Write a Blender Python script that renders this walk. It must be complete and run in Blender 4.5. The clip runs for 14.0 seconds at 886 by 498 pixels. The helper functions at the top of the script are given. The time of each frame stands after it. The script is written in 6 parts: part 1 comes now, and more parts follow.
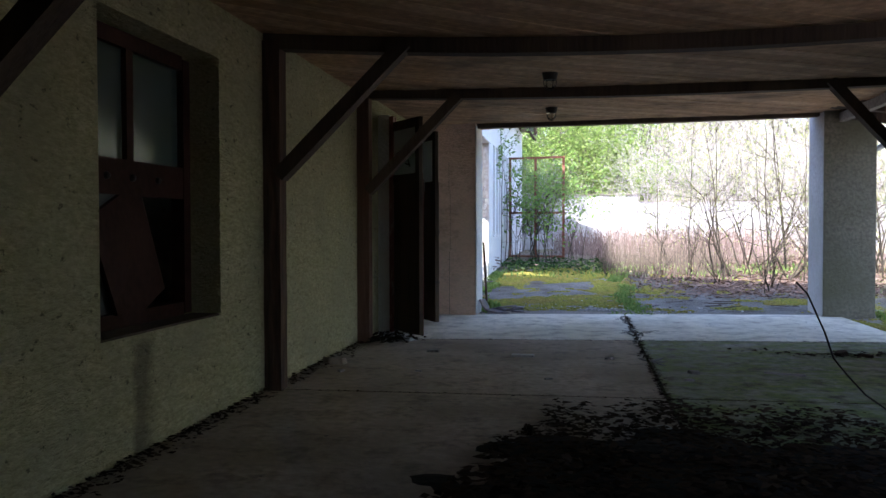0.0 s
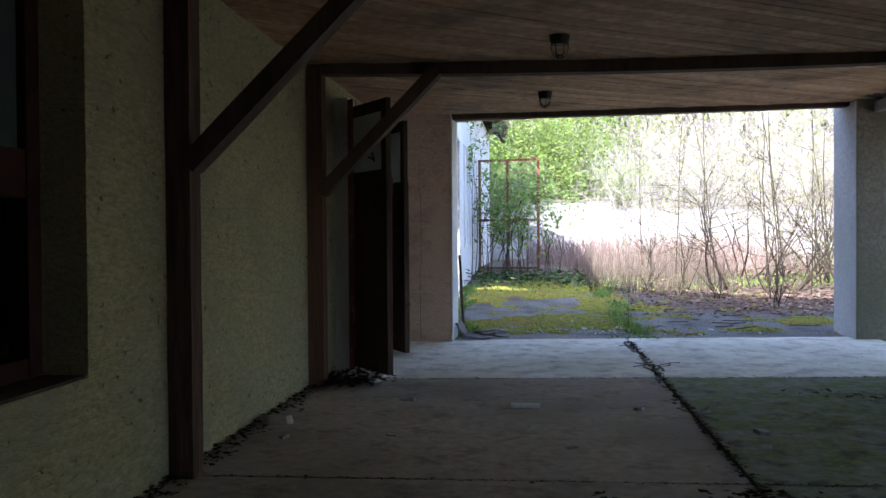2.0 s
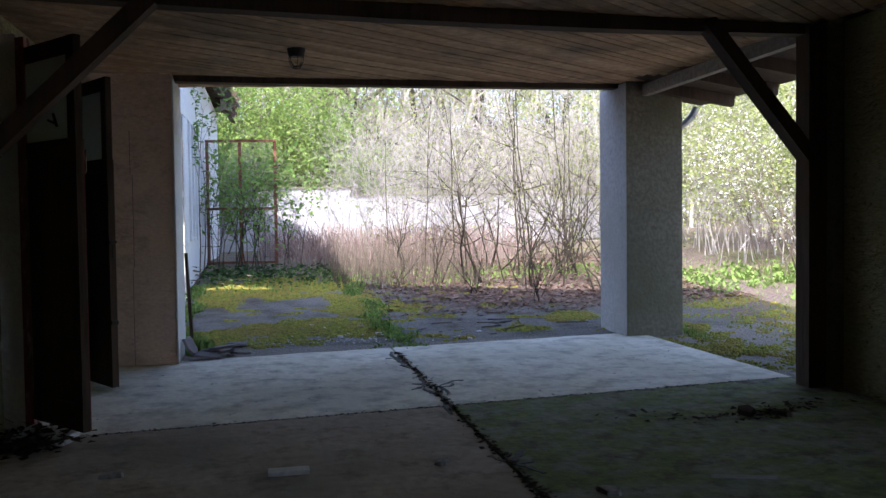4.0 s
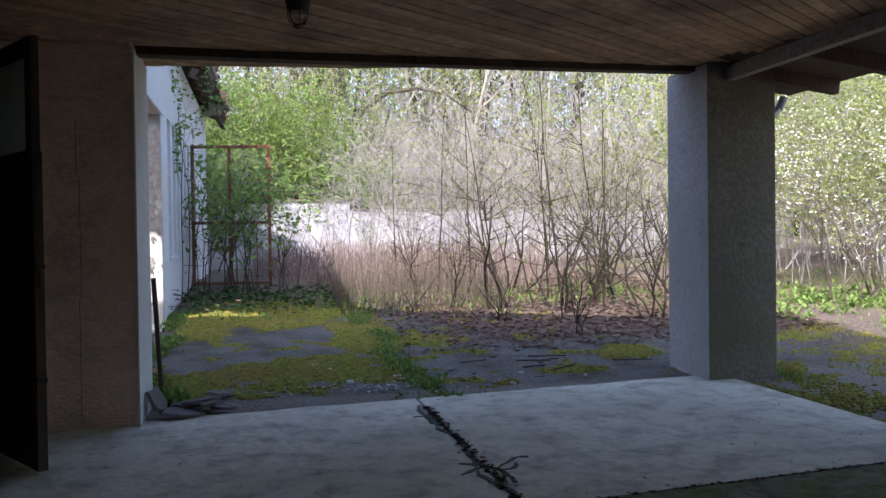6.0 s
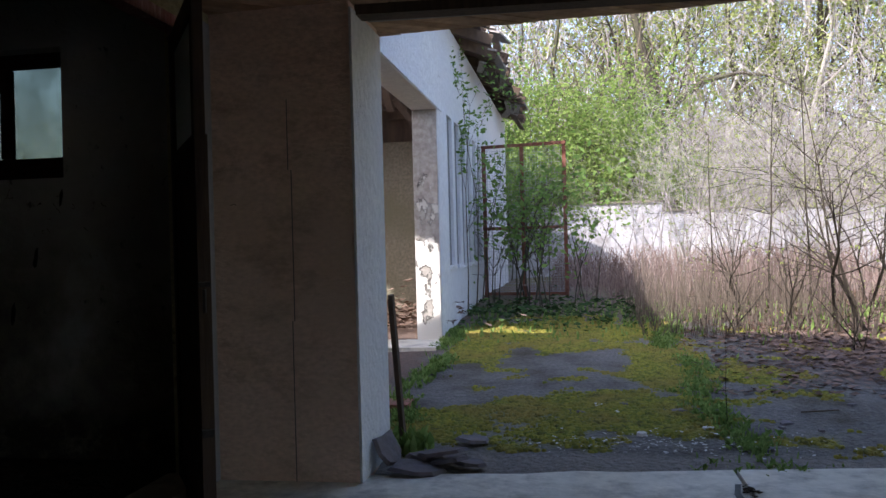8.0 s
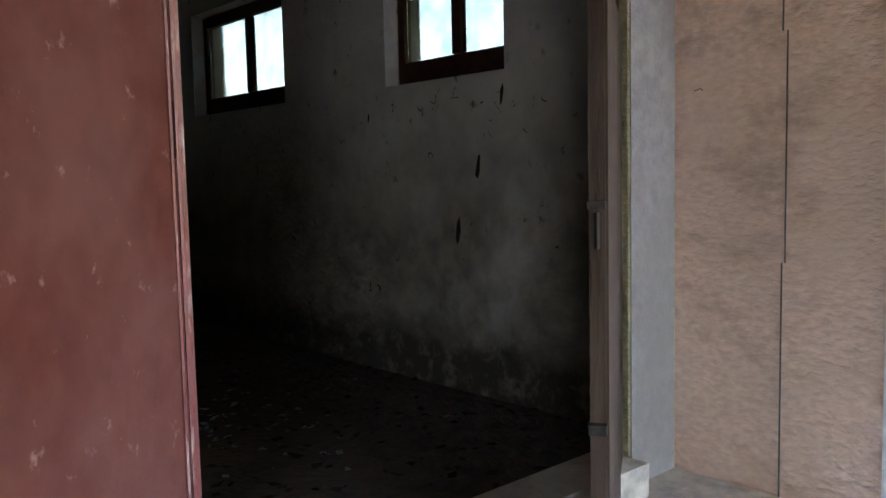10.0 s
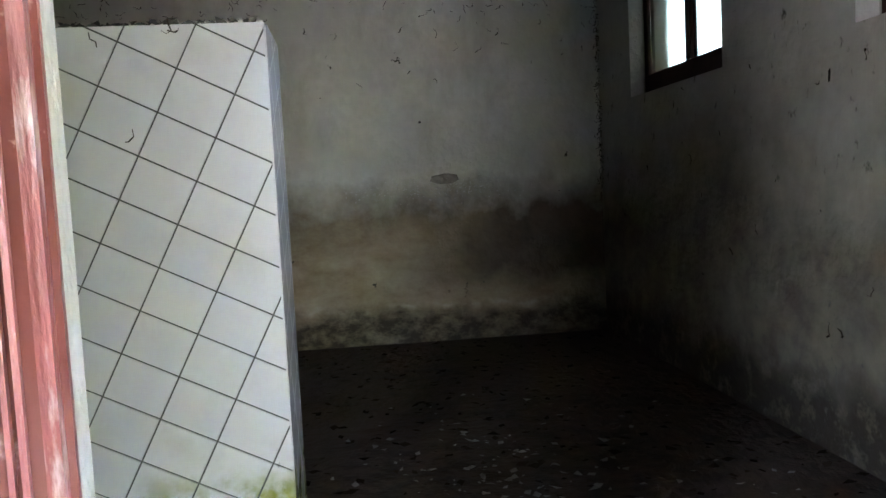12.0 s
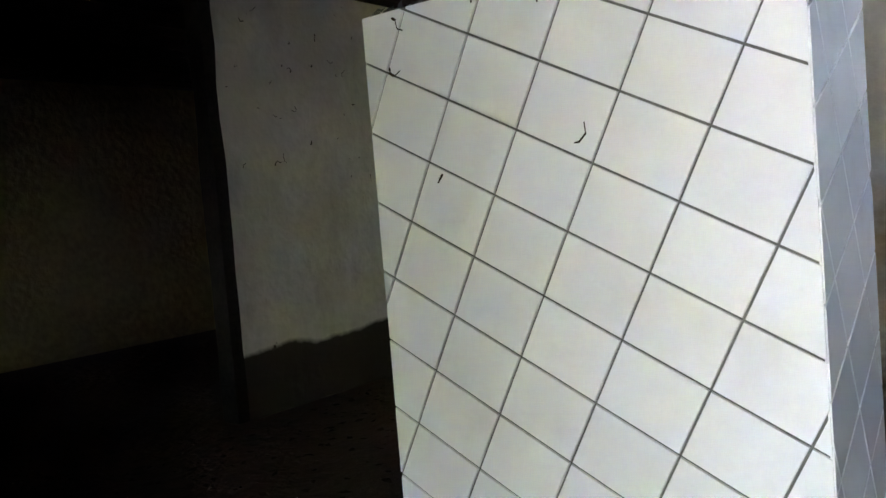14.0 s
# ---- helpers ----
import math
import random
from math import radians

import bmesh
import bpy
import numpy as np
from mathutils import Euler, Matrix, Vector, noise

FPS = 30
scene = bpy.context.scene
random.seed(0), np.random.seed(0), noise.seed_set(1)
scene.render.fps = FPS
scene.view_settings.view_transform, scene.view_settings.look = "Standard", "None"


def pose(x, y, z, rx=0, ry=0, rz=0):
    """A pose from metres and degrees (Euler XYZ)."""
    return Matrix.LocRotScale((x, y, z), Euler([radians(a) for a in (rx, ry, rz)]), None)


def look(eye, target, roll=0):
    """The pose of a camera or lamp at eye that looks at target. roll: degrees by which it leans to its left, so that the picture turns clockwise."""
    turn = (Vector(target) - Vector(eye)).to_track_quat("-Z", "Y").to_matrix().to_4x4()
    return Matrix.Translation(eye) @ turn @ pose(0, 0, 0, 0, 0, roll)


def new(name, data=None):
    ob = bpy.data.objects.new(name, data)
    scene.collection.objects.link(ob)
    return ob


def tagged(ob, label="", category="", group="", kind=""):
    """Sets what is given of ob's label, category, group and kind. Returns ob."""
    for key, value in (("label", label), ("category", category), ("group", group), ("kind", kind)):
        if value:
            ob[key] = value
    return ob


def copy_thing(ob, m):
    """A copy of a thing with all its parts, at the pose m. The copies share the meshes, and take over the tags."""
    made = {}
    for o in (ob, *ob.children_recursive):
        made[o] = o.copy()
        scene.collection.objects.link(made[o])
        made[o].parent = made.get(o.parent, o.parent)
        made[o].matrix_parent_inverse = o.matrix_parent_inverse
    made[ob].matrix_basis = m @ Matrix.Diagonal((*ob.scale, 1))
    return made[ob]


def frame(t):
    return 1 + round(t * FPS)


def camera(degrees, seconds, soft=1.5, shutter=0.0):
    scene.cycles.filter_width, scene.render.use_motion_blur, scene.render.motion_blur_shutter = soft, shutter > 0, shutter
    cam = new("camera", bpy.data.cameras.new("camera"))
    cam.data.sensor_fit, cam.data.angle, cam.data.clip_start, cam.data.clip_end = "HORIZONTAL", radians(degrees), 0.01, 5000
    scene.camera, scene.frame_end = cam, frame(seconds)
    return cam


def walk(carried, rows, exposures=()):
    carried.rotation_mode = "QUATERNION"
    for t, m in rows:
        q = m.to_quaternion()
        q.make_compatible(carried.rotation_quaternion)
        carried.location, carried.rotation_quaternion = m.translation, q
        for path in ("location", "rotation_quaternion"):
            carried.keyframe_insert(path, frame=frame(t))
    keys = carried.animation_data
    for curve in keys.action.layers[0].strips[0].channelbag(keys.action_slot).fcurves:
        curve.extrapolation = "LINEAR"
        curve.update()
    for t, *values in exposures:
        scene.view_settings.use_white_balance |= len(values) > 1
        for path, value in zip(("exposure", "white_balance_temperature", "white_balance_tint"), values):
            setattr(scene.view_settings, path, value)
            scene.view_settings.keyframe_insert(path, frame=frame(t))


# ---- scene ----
cam = camera(56.7, 14.0)
PATH = [
    (0, (0.451, 1.304, 1.205), (0.12, 3.276, 1.156), -0.1),
    (0.5, (0.336, 1.692, 1.211), (0.001, 3.663, 1.164), -0.1),
    (1, (0.254, 2.136, 1.236), (-0.119, 4.1, 1.185), -0.1),
    (1.5, (0.116, 2.63, 1.246), (-0.268, 4.593, 1.207), 0.1),
    (2, (0.004, 3.106, 1.227), (-0.224, 5.093, 1.198), -0.4),
    (2.5, (-0.041, 3.515, 1.234), (-0.024, 5.513, 1.159), -0.2),
    (3, (-0.125, 3.96, 1.278), (0.13, 5.942, 1.211), -0.6),
    (3.2, (-0.139, 4.118, 1.286), (0.166, 6.094, 1.213), -0.7),
    (5.3, (-0.212, 6.021, 1.275), (0.275, 7.961, 1.243), -0.4),
    (5.5, (-0.194, 6.232, 1.281), (0.296, 8.171, 1.253), -0.4),
    (6, (-0.152, 6.627, 1.293), (0.284, 8.579, 1.264), -0.8),
    (6.5, (-0.032, 7.054, 1.309), (0.31, 9.024, 1.279), -1.0),
    (7, (0.031, 7.483, 1.317), (0.154, 9.479, 1.342), -0.5),
    (7.5, (0.13, 7.885, 1.287), (0.016, 9.882, 1.314), -1.8),
    (8, (0.223, 8.285, 1.282), (-0.102, 10.258, 1.283), -1.5),
    (8.5, (0.225, 8.694, 1.266), (-0.415, 10.588, 1.223), -1.6),
    (9, (0.202, 9.093, 1.241), (-0.861, 10.785, 1.15), -1.2),
    (9.2, (0.179, 9.228, 1.235), (-1.001, 10.839, 1.126), -1.0),
    (11.3, (-0.4384, 10.4837, 1.2728), (-2.1081, 11.1660, 1.1280), -2.5),
    (11.5, (-0.5588, 10.5977, 1.2593), (-2.2783, 11.1470, 1.1307), -2.4),
    (12, (-0.8248, 10.8140, 1.2520), (-2.6194, 11.0013, 1.1126), -2.9),
    (12.5, (-1.1398, 10.9162, 1.2538), (-2.9461, 10.8131, 1.1959), -3.9),
    (13, (-1.4257, 11.0067, 1.2774), (-3.1941, 10.6285, 1.3579), -5.5),
    (13.5, (-1.6737, 11.0104, 1.2746), (-3.3181, 10.2538, 1.2955), -6.2),
    (14, (-1.9660, 10.9144, 1.3335), (-3.3860, 9.7968, 1.2330), -4.7),
]
walk(cam, [(t, look(eye, target, roll)) for t, eye, target, roll in PATH],
     exposures=[(0, 3.25, 6150, 14), (1.5, 3.3, 6150, 14), (3.0, 3.12, 6200, 14), (5.5, 2.15, 6400, 16), (8.0, 2.15, 6500, 16), (8.5, 2.1, 6600, 16), (9.0, 3.05, 6600, 20), (11.3, 6.65, 6700, 20), (12.0, 6.9, 6400, 17), (12.5, 6.45, 6750, 18), (13, 7.55, 6550, 19), (13.5, 7.35, 6450, 18), (14, 7.6, 6450, 20)])

# ---- light ----
SUN_EL, SUN_AZ = 42.0, 212.0        # degrees, azimuth clockwise from north (+y)
world = bpy.data.worlds.new("world")
scene.world = world
world.use_nodes = True
wn = world.node_tree.nodes
sky = wn.new("ShaderNodeTexSky")
sky.sky_type, sky.sun_disc = "NISHITA", False
sky.sun_elevation, sky.sun_rotation = radians(SUN_EL), radians(SUN_AZ)
sky.dust_density, sky.air_density = 2.0, 0.8
world.node_tree.links.new(sky.outputs[0], wn["Background"].inputs[0])
wn["Background"].inputs[1].default_value = 0.15
sun_data = bpy.data.lights.new("sun", "SUN")
sun_data.energy, sun_data.angle, sun_data.color = 2.2, radians(0.6), (1.0, 0.975, 0.94)
sun = new("sun", sun_data)
sv = Vector((math.sin(radians(SUN_AZ)) * math.cos(radians(SUN_EL)), math.cos(radians(SUN_AZ)) * math.cos(radians(SUN_EL)), math.sin(radians(SUN_EL))))
sun.matrix_world = look(sv * 40, (0, 0, 0))


# ---- materials ----
def ramp_mix(nt, fac, a, b):
    m = nt.nodes.new("ShaderNodeMix")
    m.data_type = "RGBA"
    for sock, v in ((m.inputs[6], a), (m.inputs[7], b)):
        if isinstance(v, tuple):
            sock.default_value = (*v, 1)
        else:
            nt.links.new(v, sock)
    if isinstance(fac, float):
        m.inputs[0].default_value = fac
    else:
        nt.links.new(fac, m.inputs[0])
    return m.outputs[2]


def tex_noise(nt, scale, detail=5.0, stretch=(1, 1, 1), lo=0.35, hi=0.65, rough=0.55):
    """A noise in object space, in metres, spread from lo..hi to 0..1."""
    tc = nt.nodes.new("ShaderNodeTexCoord")
    mp = nt.nodes.new("ShaderNodeMapping")
    mp.inputs["Scale"].default_value = stretch
    nt.links.new(tc.outputs["Object"], mp.inputs[0])
    n = nt.nodes.new("ShaderNodeTexNoise")
    n.inputs["Scale"].default_value, n.inputs["Detail"].default_value, n.inputs["Roughness"].default_value = scale, detail, rough
    nt.links.new(mp.outputs[0], n.inputs["Vector"])
    r = nt.nodes.new("ShaderNodeMapRange")
    r.inputs[1].default_value, r.inputs[2].default_value = lo, hi
    nt.links.new(n.outputs["Fac"], r.inputs[0])
    return r.outputs[0]


def math_node(nt, op, a, b=None):
    m = nt.nodes.new("ShaderNodeMath")
    m.operation = op
    for sock, v in zip(m.inputs, (a, b)):
        if v is None:
            continue
        if isinstance(v, (int, float)):
            sock.default_value = v
        else:
            nt.links.new(v, sock)
    return m.outputs[0]


def axis_range(nt, axis, lo, hi, wobble=0.0, wscale=2.0):
    """0..1 along one object axis from lo to hi, with an uneven border."""
    tc = nt.nodes.new("ShaderNodeTexCoord")
    sp = nt.nodes.new("ShaderNodeSeparateXYZ")
    nt.links.new(tc.outputs["Object"], sp.inputs[0])
    v = sp.outputs["XYZ".index(axis)]
    if wobble:
        n = tex_noise(nt, wscale, 6, lo=0.2, hi=0.8)
        v = math_node(nt, "ADD", v, math_node(nt, "MULTIPLY", math_node(nt, "SUBTRACT", n, 0.5), wobble))
    r = nt.nodes.new("ShaderNodeMapRange")
    r.inputs[1].default_value, r.inputs[2].default_value = lo, hi
    nt.links.new(v, r.inputs[0])
    return r.outputs[0]


def base_mat(name, rough=0.8, metal=0.0, spec=0.5):
    m = bpy.data.materials.new(name)
    m.use_nodes = True
    b = m.node_tree.nodes["Principled BSDF"]
    b.inputs["Roughness"].default_value, b.inputs["Metallic"].default_value = rough, metal
    b.inputs["Specular IOR Level"].default_value = spec
    return m, m.node_tree, b


def add_bump(nt, b, height, strength, dist):
    bp = nt.nodes.new("ShaderNodeBump")
    bp.inputs["Strength"].default_value, bp.inputs["Distance"].default_value = strength, dist
    nt.links.new(height, bp.inputs["Height"])
    nt.links.new(bp.outputs[0], b.inputs["Normal"])


def surf(name, c1, c2, c3=None, scale=12.0, big=1.1, rough=0.85, bump=0.5, dist=0.01, stretch=(1, 1, 1), metal=0.0, spec=0.4,
         dirt=None, dirt_amount=(0.6, 0.72), dirt_scale=5.0, vary=0.0):
    m, nt, b = base_mat(name, rough, metal, spec)
    fine = tex_noise(nt, scale, 6, stretch)
    col = ramp_mix(nt, fine, c1, c2)
    if c3:
        col = ramp_mix(nt, tex_noise(nt, big, 4, stretch, 0.42, 0.68), col, c3)
    if dirt:
        col = ramp_mix(nt, tex_noise(nt, dirt_scale, 8, stretch, *dirt_amount, rough=0.65), col, dirt)
    if vary:
        oi = nt.nodes.new("ShaderNodeObjectInfo")
        hv = nt.nodes.new("ShaderNodeHueSaturation")
        nt.links.new(math_node(nt, "ADD", math_node(nt, "MULTIPLY", oi.outputs["Random"], 2 * vary), 1 - vary), hv.inputs["Value"])
        nt.links.new(col, hv.inputs["Color"])
        col = hv.outputs[0]
    nt.links.new(col, b.inputs["Base Color"])
    add_bump(nt, b, fine, bump, dist)
    return m


def board_mat():
    """Ceiling boards, each of its own brown."""
    m, nt, b = base_mat("ceiling_board", 0.75, 0, 0.4)
    geo = nt.nodes.new("ShaderNodeNewGeometry")
    fine = tex_noise(nt, 26, 6, (0.5, 0.5, 1))
    col = ramp_mix(nt, geo.outputs["Random Per Island"], (0.43, 0.255, 0.14), (0.64, 0.42, 0.255))
    col = ramp_mix(nt, math_node(nt, "MULTIPLY", fine, 0.5), col, (0.16, 0.095, 0.055))
    col = ramp_mix(nt, tex_noise(nt, 1.3, 6, lo=0.5, hi=0.75), col, (0.13, 0.085, 0.055))
    nt.links.new(col, b.inputs["Base Color"])
    add_bump(nt, b, fine, 0.3, 0.003)
    return m


def leaf_mat(name, c1, c2, through_light=0.45):
    m = bpy.data.materials.new(name)
    m.use_nodes = True
    nt = m.node_tree
    nt.nodes.remove(nt.nodes["Principled BSDF"])
    geo = nt.nodes.new("ShaderNodeNewGeometry")
    col = ramp_mix(nt, geo.outputs["Random Per Island"], c1, c2)
    d, t, mx = nt.nodes.new("ShaderNodeBsdfDiffuse"), nt.nodes.new("ShaderNodeBsdfTranslucent"), nt.nodes.new("ShaderNodeMixShader")
    nt.links.new(col, d.inputs[0])
    nt.links.new(col, t.inputs[0])
    mx.inputs[0].default_value = through_light
    nt.links.new(d.outputs[0], mx.inputs[1])
    nt.links.new(t.outputs[0], mx.inputs[2])
    nt.links.new(mx.outputs[0], nt.nodes["Material Output"].inputs[0])
    return m


def twig_mat(name, c1, c2):
    m, nt, b = base_mat(name, 0.9, 0, 0.2)
    geo = nt.nodes.new("ShaderNodeNewGeometry")
    nt.links.new(ramp_mix(nt, geo.outputs["Random Per Island"], c1, c2), b.inputs["Base Color"])
    return m


# grimy concrete, its base also darkened for the dim barn inside
M_DIMDIRTC = surf("dimmed_grimy_concrete", (0.42, 0.345, 0.27), (0.30, 0.245, 0.19), (0.22, 0.18, 0.135), 14, 0.7, 0.92, 0.5, 0.006, dirt=(0.06, 0.05, 0.04), dirt_amount=(0.52, 0.85), dirt_scale=3.5, vary=0.05)
M_COAT = surf("pale_whitewash", (0.39, 0.385, 0.39), (0.31, 0.305, 0.31), (0.29, 0.285, 0.27), 20, 1.0, 0.95, 0.4, 0.008, dirt=(0.2, 0.2, 0.19), dirt_amount=(0.62, 0.74), dirt_scale=4)
M_WHITE = surf("white_plaster", (0.74, 0.74, 0.73), (0.62, 0.62, 0.62), (0.66, 0.66, 0.68), 18, 0.8, 0.92, 0.6, 0.012, dirt=(0.25, 0.23, 0.2), dirt_amount=(0.67, 0.75), dirt_scale=4)
M_REVEAL = surf("flaking_whitewash", (0.86, 0.86, 0.84), (0.76, 0.76, 0.74), (0.72, 0.71, 0.67), 30, 1.5, 0.9, 0.7, 0.008, dirt=(0.3, 0.27, 0.22), dirt_amount=(0.68, 0.72), dirt_scale=9)
M_PIER = surf("pinkish_plaster", (0.82, 0.605, 0.47), (0.64, 0.455, 0.345), (0.68, 0.51, 0.39), 26, 0.9, 0.95, 0.5, 0.012, stretch=(1, 1, 1.8), dirt=(0.28, 0.185, 0.125), dirt_amount=(0.5, 0.85), dirt_scale=3.5)
# darkened to carry the shade on the barn pillars' fronts
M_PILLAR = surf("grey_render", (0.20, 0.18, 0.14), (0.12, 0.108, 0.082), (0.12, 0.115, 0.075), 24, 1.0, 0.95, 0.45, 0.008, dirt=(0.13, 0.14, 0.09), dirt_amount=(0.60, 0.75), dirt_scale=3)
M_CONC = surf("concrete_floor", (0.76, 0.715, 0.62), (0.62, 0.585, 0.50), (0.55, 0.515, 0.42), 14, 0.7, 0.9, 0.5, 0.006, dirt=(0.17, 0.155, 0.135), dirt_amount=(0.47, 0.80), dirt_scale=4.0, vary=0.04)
M_WOODD = surf("dark_timber", (0.065, 0.042, 0.028), (0.035, 0.022, 0.015), (0.09, 0.06, 0.04), 30, 2, 0.85, 0.6, 0.006, stretch=(1, 1, 0.12))
M_POST = surf("brown_timber", (0.085, 0.042, 0.025), (0.035, 0.019, 0.012), (0.13, 0.065, 0.038), 28, 2, 0.85, 0.8, 0.01, stretch=(1, 1, 0.1))
M_BOARD = board_mat()
M_GREYW = surf("weathered_board", (0.30, 0.28, 0.26), (0.2, 0.18, 0.165), None, 25, 1, 0.9, 0.6, 0.006)
M_RED = surf("red_door_paint", (0.155, 0.05, 0.042), (0.11, 0.034, 0.028), (0.20, 0.095, 0.085), 9, 1.5, 0.85, 0.3, 0.004, spec=0.08, dirt=(0.34, 0.22, 0.20), dirt_amount=(0.62, 0.72), dirt_scale=14)
M_PINK = surf("weathered_red_paint", (0.30, 0.095, 0.09), (0.20, 0.06, 0.055), (0.36, 0.19, 0.185), 22, 2.5, 0.3, 0.8, 0.006, stretch=(1, 1, 0.22), dirt=(0.55, 0.42, 0.40), dirt_amount=(0.54, 0.68), dirt_scale=26)
M_MAROON = surf("maroon_frame_paint", (0.042, 0.017, 0.012), (0.024, 0.01, 0.008), (0.055, 0.024, 0.018), 20, 2, 0.8, 0.3, 0.004, spec=0.12)
M_RUST = surf("rusty_steel", (0.22, 0.085, 0.05), (0.13, 0.05, 0.035), (0.25, 0.13, 0.09), 40, 4, 0.8, 0.4, 0.003, metal=0.3)
M_IRON = surf("dark_iron", (0.05, 0.045, 0.04), (0.03, 0.025, 0.022), None, 40, 4, 0.6, 0.3, 0.003, metal=0.6)
M_GROUT = surf("dark_grout", (0.13, 0.13, 0.12), (0.09, 0.09, 0.085), None, 30, 1, 0.9, 0.4, 0.003)
M_SLATE = surf("slate", (0.13, 0.115, 0.125), (0.085, 0.075, 0.08), (0.15, 0.12, 0.12), 16, 3, 0.75, 0.5, 0.006)
M_BARK = surf("bark", (0.062, 0.05, 0.036), (0.032, 0.026, 0.019), (0.065, 0.066, 0.038), 18, 2, 0.95, 0.8, 0.02, stretch=(1, 1, 0.3))
M_BIRCH = surf("birch_bark", (0.33, 0.31, 0.27), (0.22, 0.205, 0.18), None, 10, 2, 0.85, 0.4, 0.01, dirt=(0.08, 0.07, 0.06), dirt_amount=(0.62, 0.68), stretch=(1, 1, 3))
M_TWIG = twig_mat("twig", (0.07, 0.055, 0.043), (0.14, 0.115, 0.09))
M_SHRUB = twig_mat("shrub_bark", (0.02, 0.016, 0.012), (0.055, 0.045, 0.032))
M_PALE = twig_mat("pale_twig", (0.17, 0.15, 0.145), (0.40, 0.375, 0.355))
M_STALK = twig_mat("dead_stalk", (0.115, 0.078, 0.07), (0.24, 0.185, 0.165))
M_LEAF = leaf_mat("spring_leaf", (0.12, 0.20, 0.05), (0.25, 0.33, 0.10))
M_LEAFY = leaf_mat("yellow_green_leaf", (0.18, 0.235, 0.07), (0.33, 0.36, 0.14))
M_LEAFD = leaf_mat("sapling_leaf", (0.11, 0.20, 0.055), (0.22, 0.34, 0.10))
M_GRASS = leaf_mat("grass_blade", (0.12, 0.20, 0.05), (0.25, 0.34, 0.11), 0.35)
M_BLOSSOM = leaf_mat("white_blossom", (0.65, 0.65, 0.6), (0.83, 0.83, 0.8), 0.4)
M_LITTER = leaf_mat("dry_leaf", (0.10, 0.065, 0.045), (0.25, 0.18, 0.15), 0.15)
M_LITTERD = leaf_mat("rotten_leaf", (0.016, 0.012, 0.009), (0.062, 0.046, 0.033), 0.05)
M_SOOT = surf("soot", (0.022, 0.019, 0.016), (0.012, 0.011, 0.01), None, 30, 3, 0.95, 0.3, 0.003, spec=0.1)
M_RUBBLE = surf("rubble", (0.3, 0.28, 0.26), (0.18, 0.16, 0.14), None, 30, 3, 0.9, 0.4, 0.005)
M_PAPER = surf("pale_scrap", (0.55, 0.54, 0.5), (0.42, 0.41, 0.38), None, 20, 3, 0.8, 0.2, 0.003)
M_CLAY = surf("clay_tile", (0.30, 0.12, 0.08), (0.2, 0.08, 0.055), None, 20, 3, 0.9, 0.4, 0.005)
M_SLITSHADE = surf("slit_shade_grey", (0.17, 0.18, 0.19), (0.11, 0.115, 0.12), (0.14, 0.15, 0.14), 14, 1.5, 0.5, 0.2, 0.003)
M_ZINC = surf("zinc", (0.33, 0.35, 0.37), (0.25, 0.26, 0.28), None, 12, 3, 0.5, 0.2, 0.003, metal=0.7)


def glass_mat(name, rough, tint):
    m, nt, b = base_mat(name, rough)
    b.inputs["Base Color"].default_value = (*tint, 1)
    b.inputs["Transmission Weight"].default_value, b.inputs["IOR"].default_value = 1.0, 1.45
    return m


M_GLASS = glass_mat("dusty_glass", 0.06, (0.86, 0.9, 0.88))
M_MILK = glass_mat("milky_glass", 0.3, (0.7, 0.77, 0.76))
M_MILK.node_tree.nodes["Principled BSDF"].inputs["Transmission Weight"].default_value = 0.3
M_DUSTY = glass_mat("dusty_window_glass", 0.2, (0.11, 0.145, 0.13))
M_DUSTY.node_tree.nodes["Principled BSDF"].inputs["Transmission Weight"].default_value = 0.4
M_GRIMY = glass_mat("grimy_window_glass", 0.6, (0.05, 0.06, 0.055))
M_GRIMY.node_tree.nodes["Principled BSDF"].inputs["Transmission Weight"].default_value = 0.2
M_FROST = glass_mat("clouded_glass", 0.10, (0.3, 0.33, 0.32))
nt_ = M_FROST.node_tree
nt_.links.new(ramp_mix(nt_, tex_noise(nt_, 9, 7, (1, 1, 0.7), 0.35, 0.7, 0.65), (0.115, 0.13, 0.10), (0.045, 0.052, 0.036)), nt_.nodes["Principled BSDF"].inputs["Base Color"])


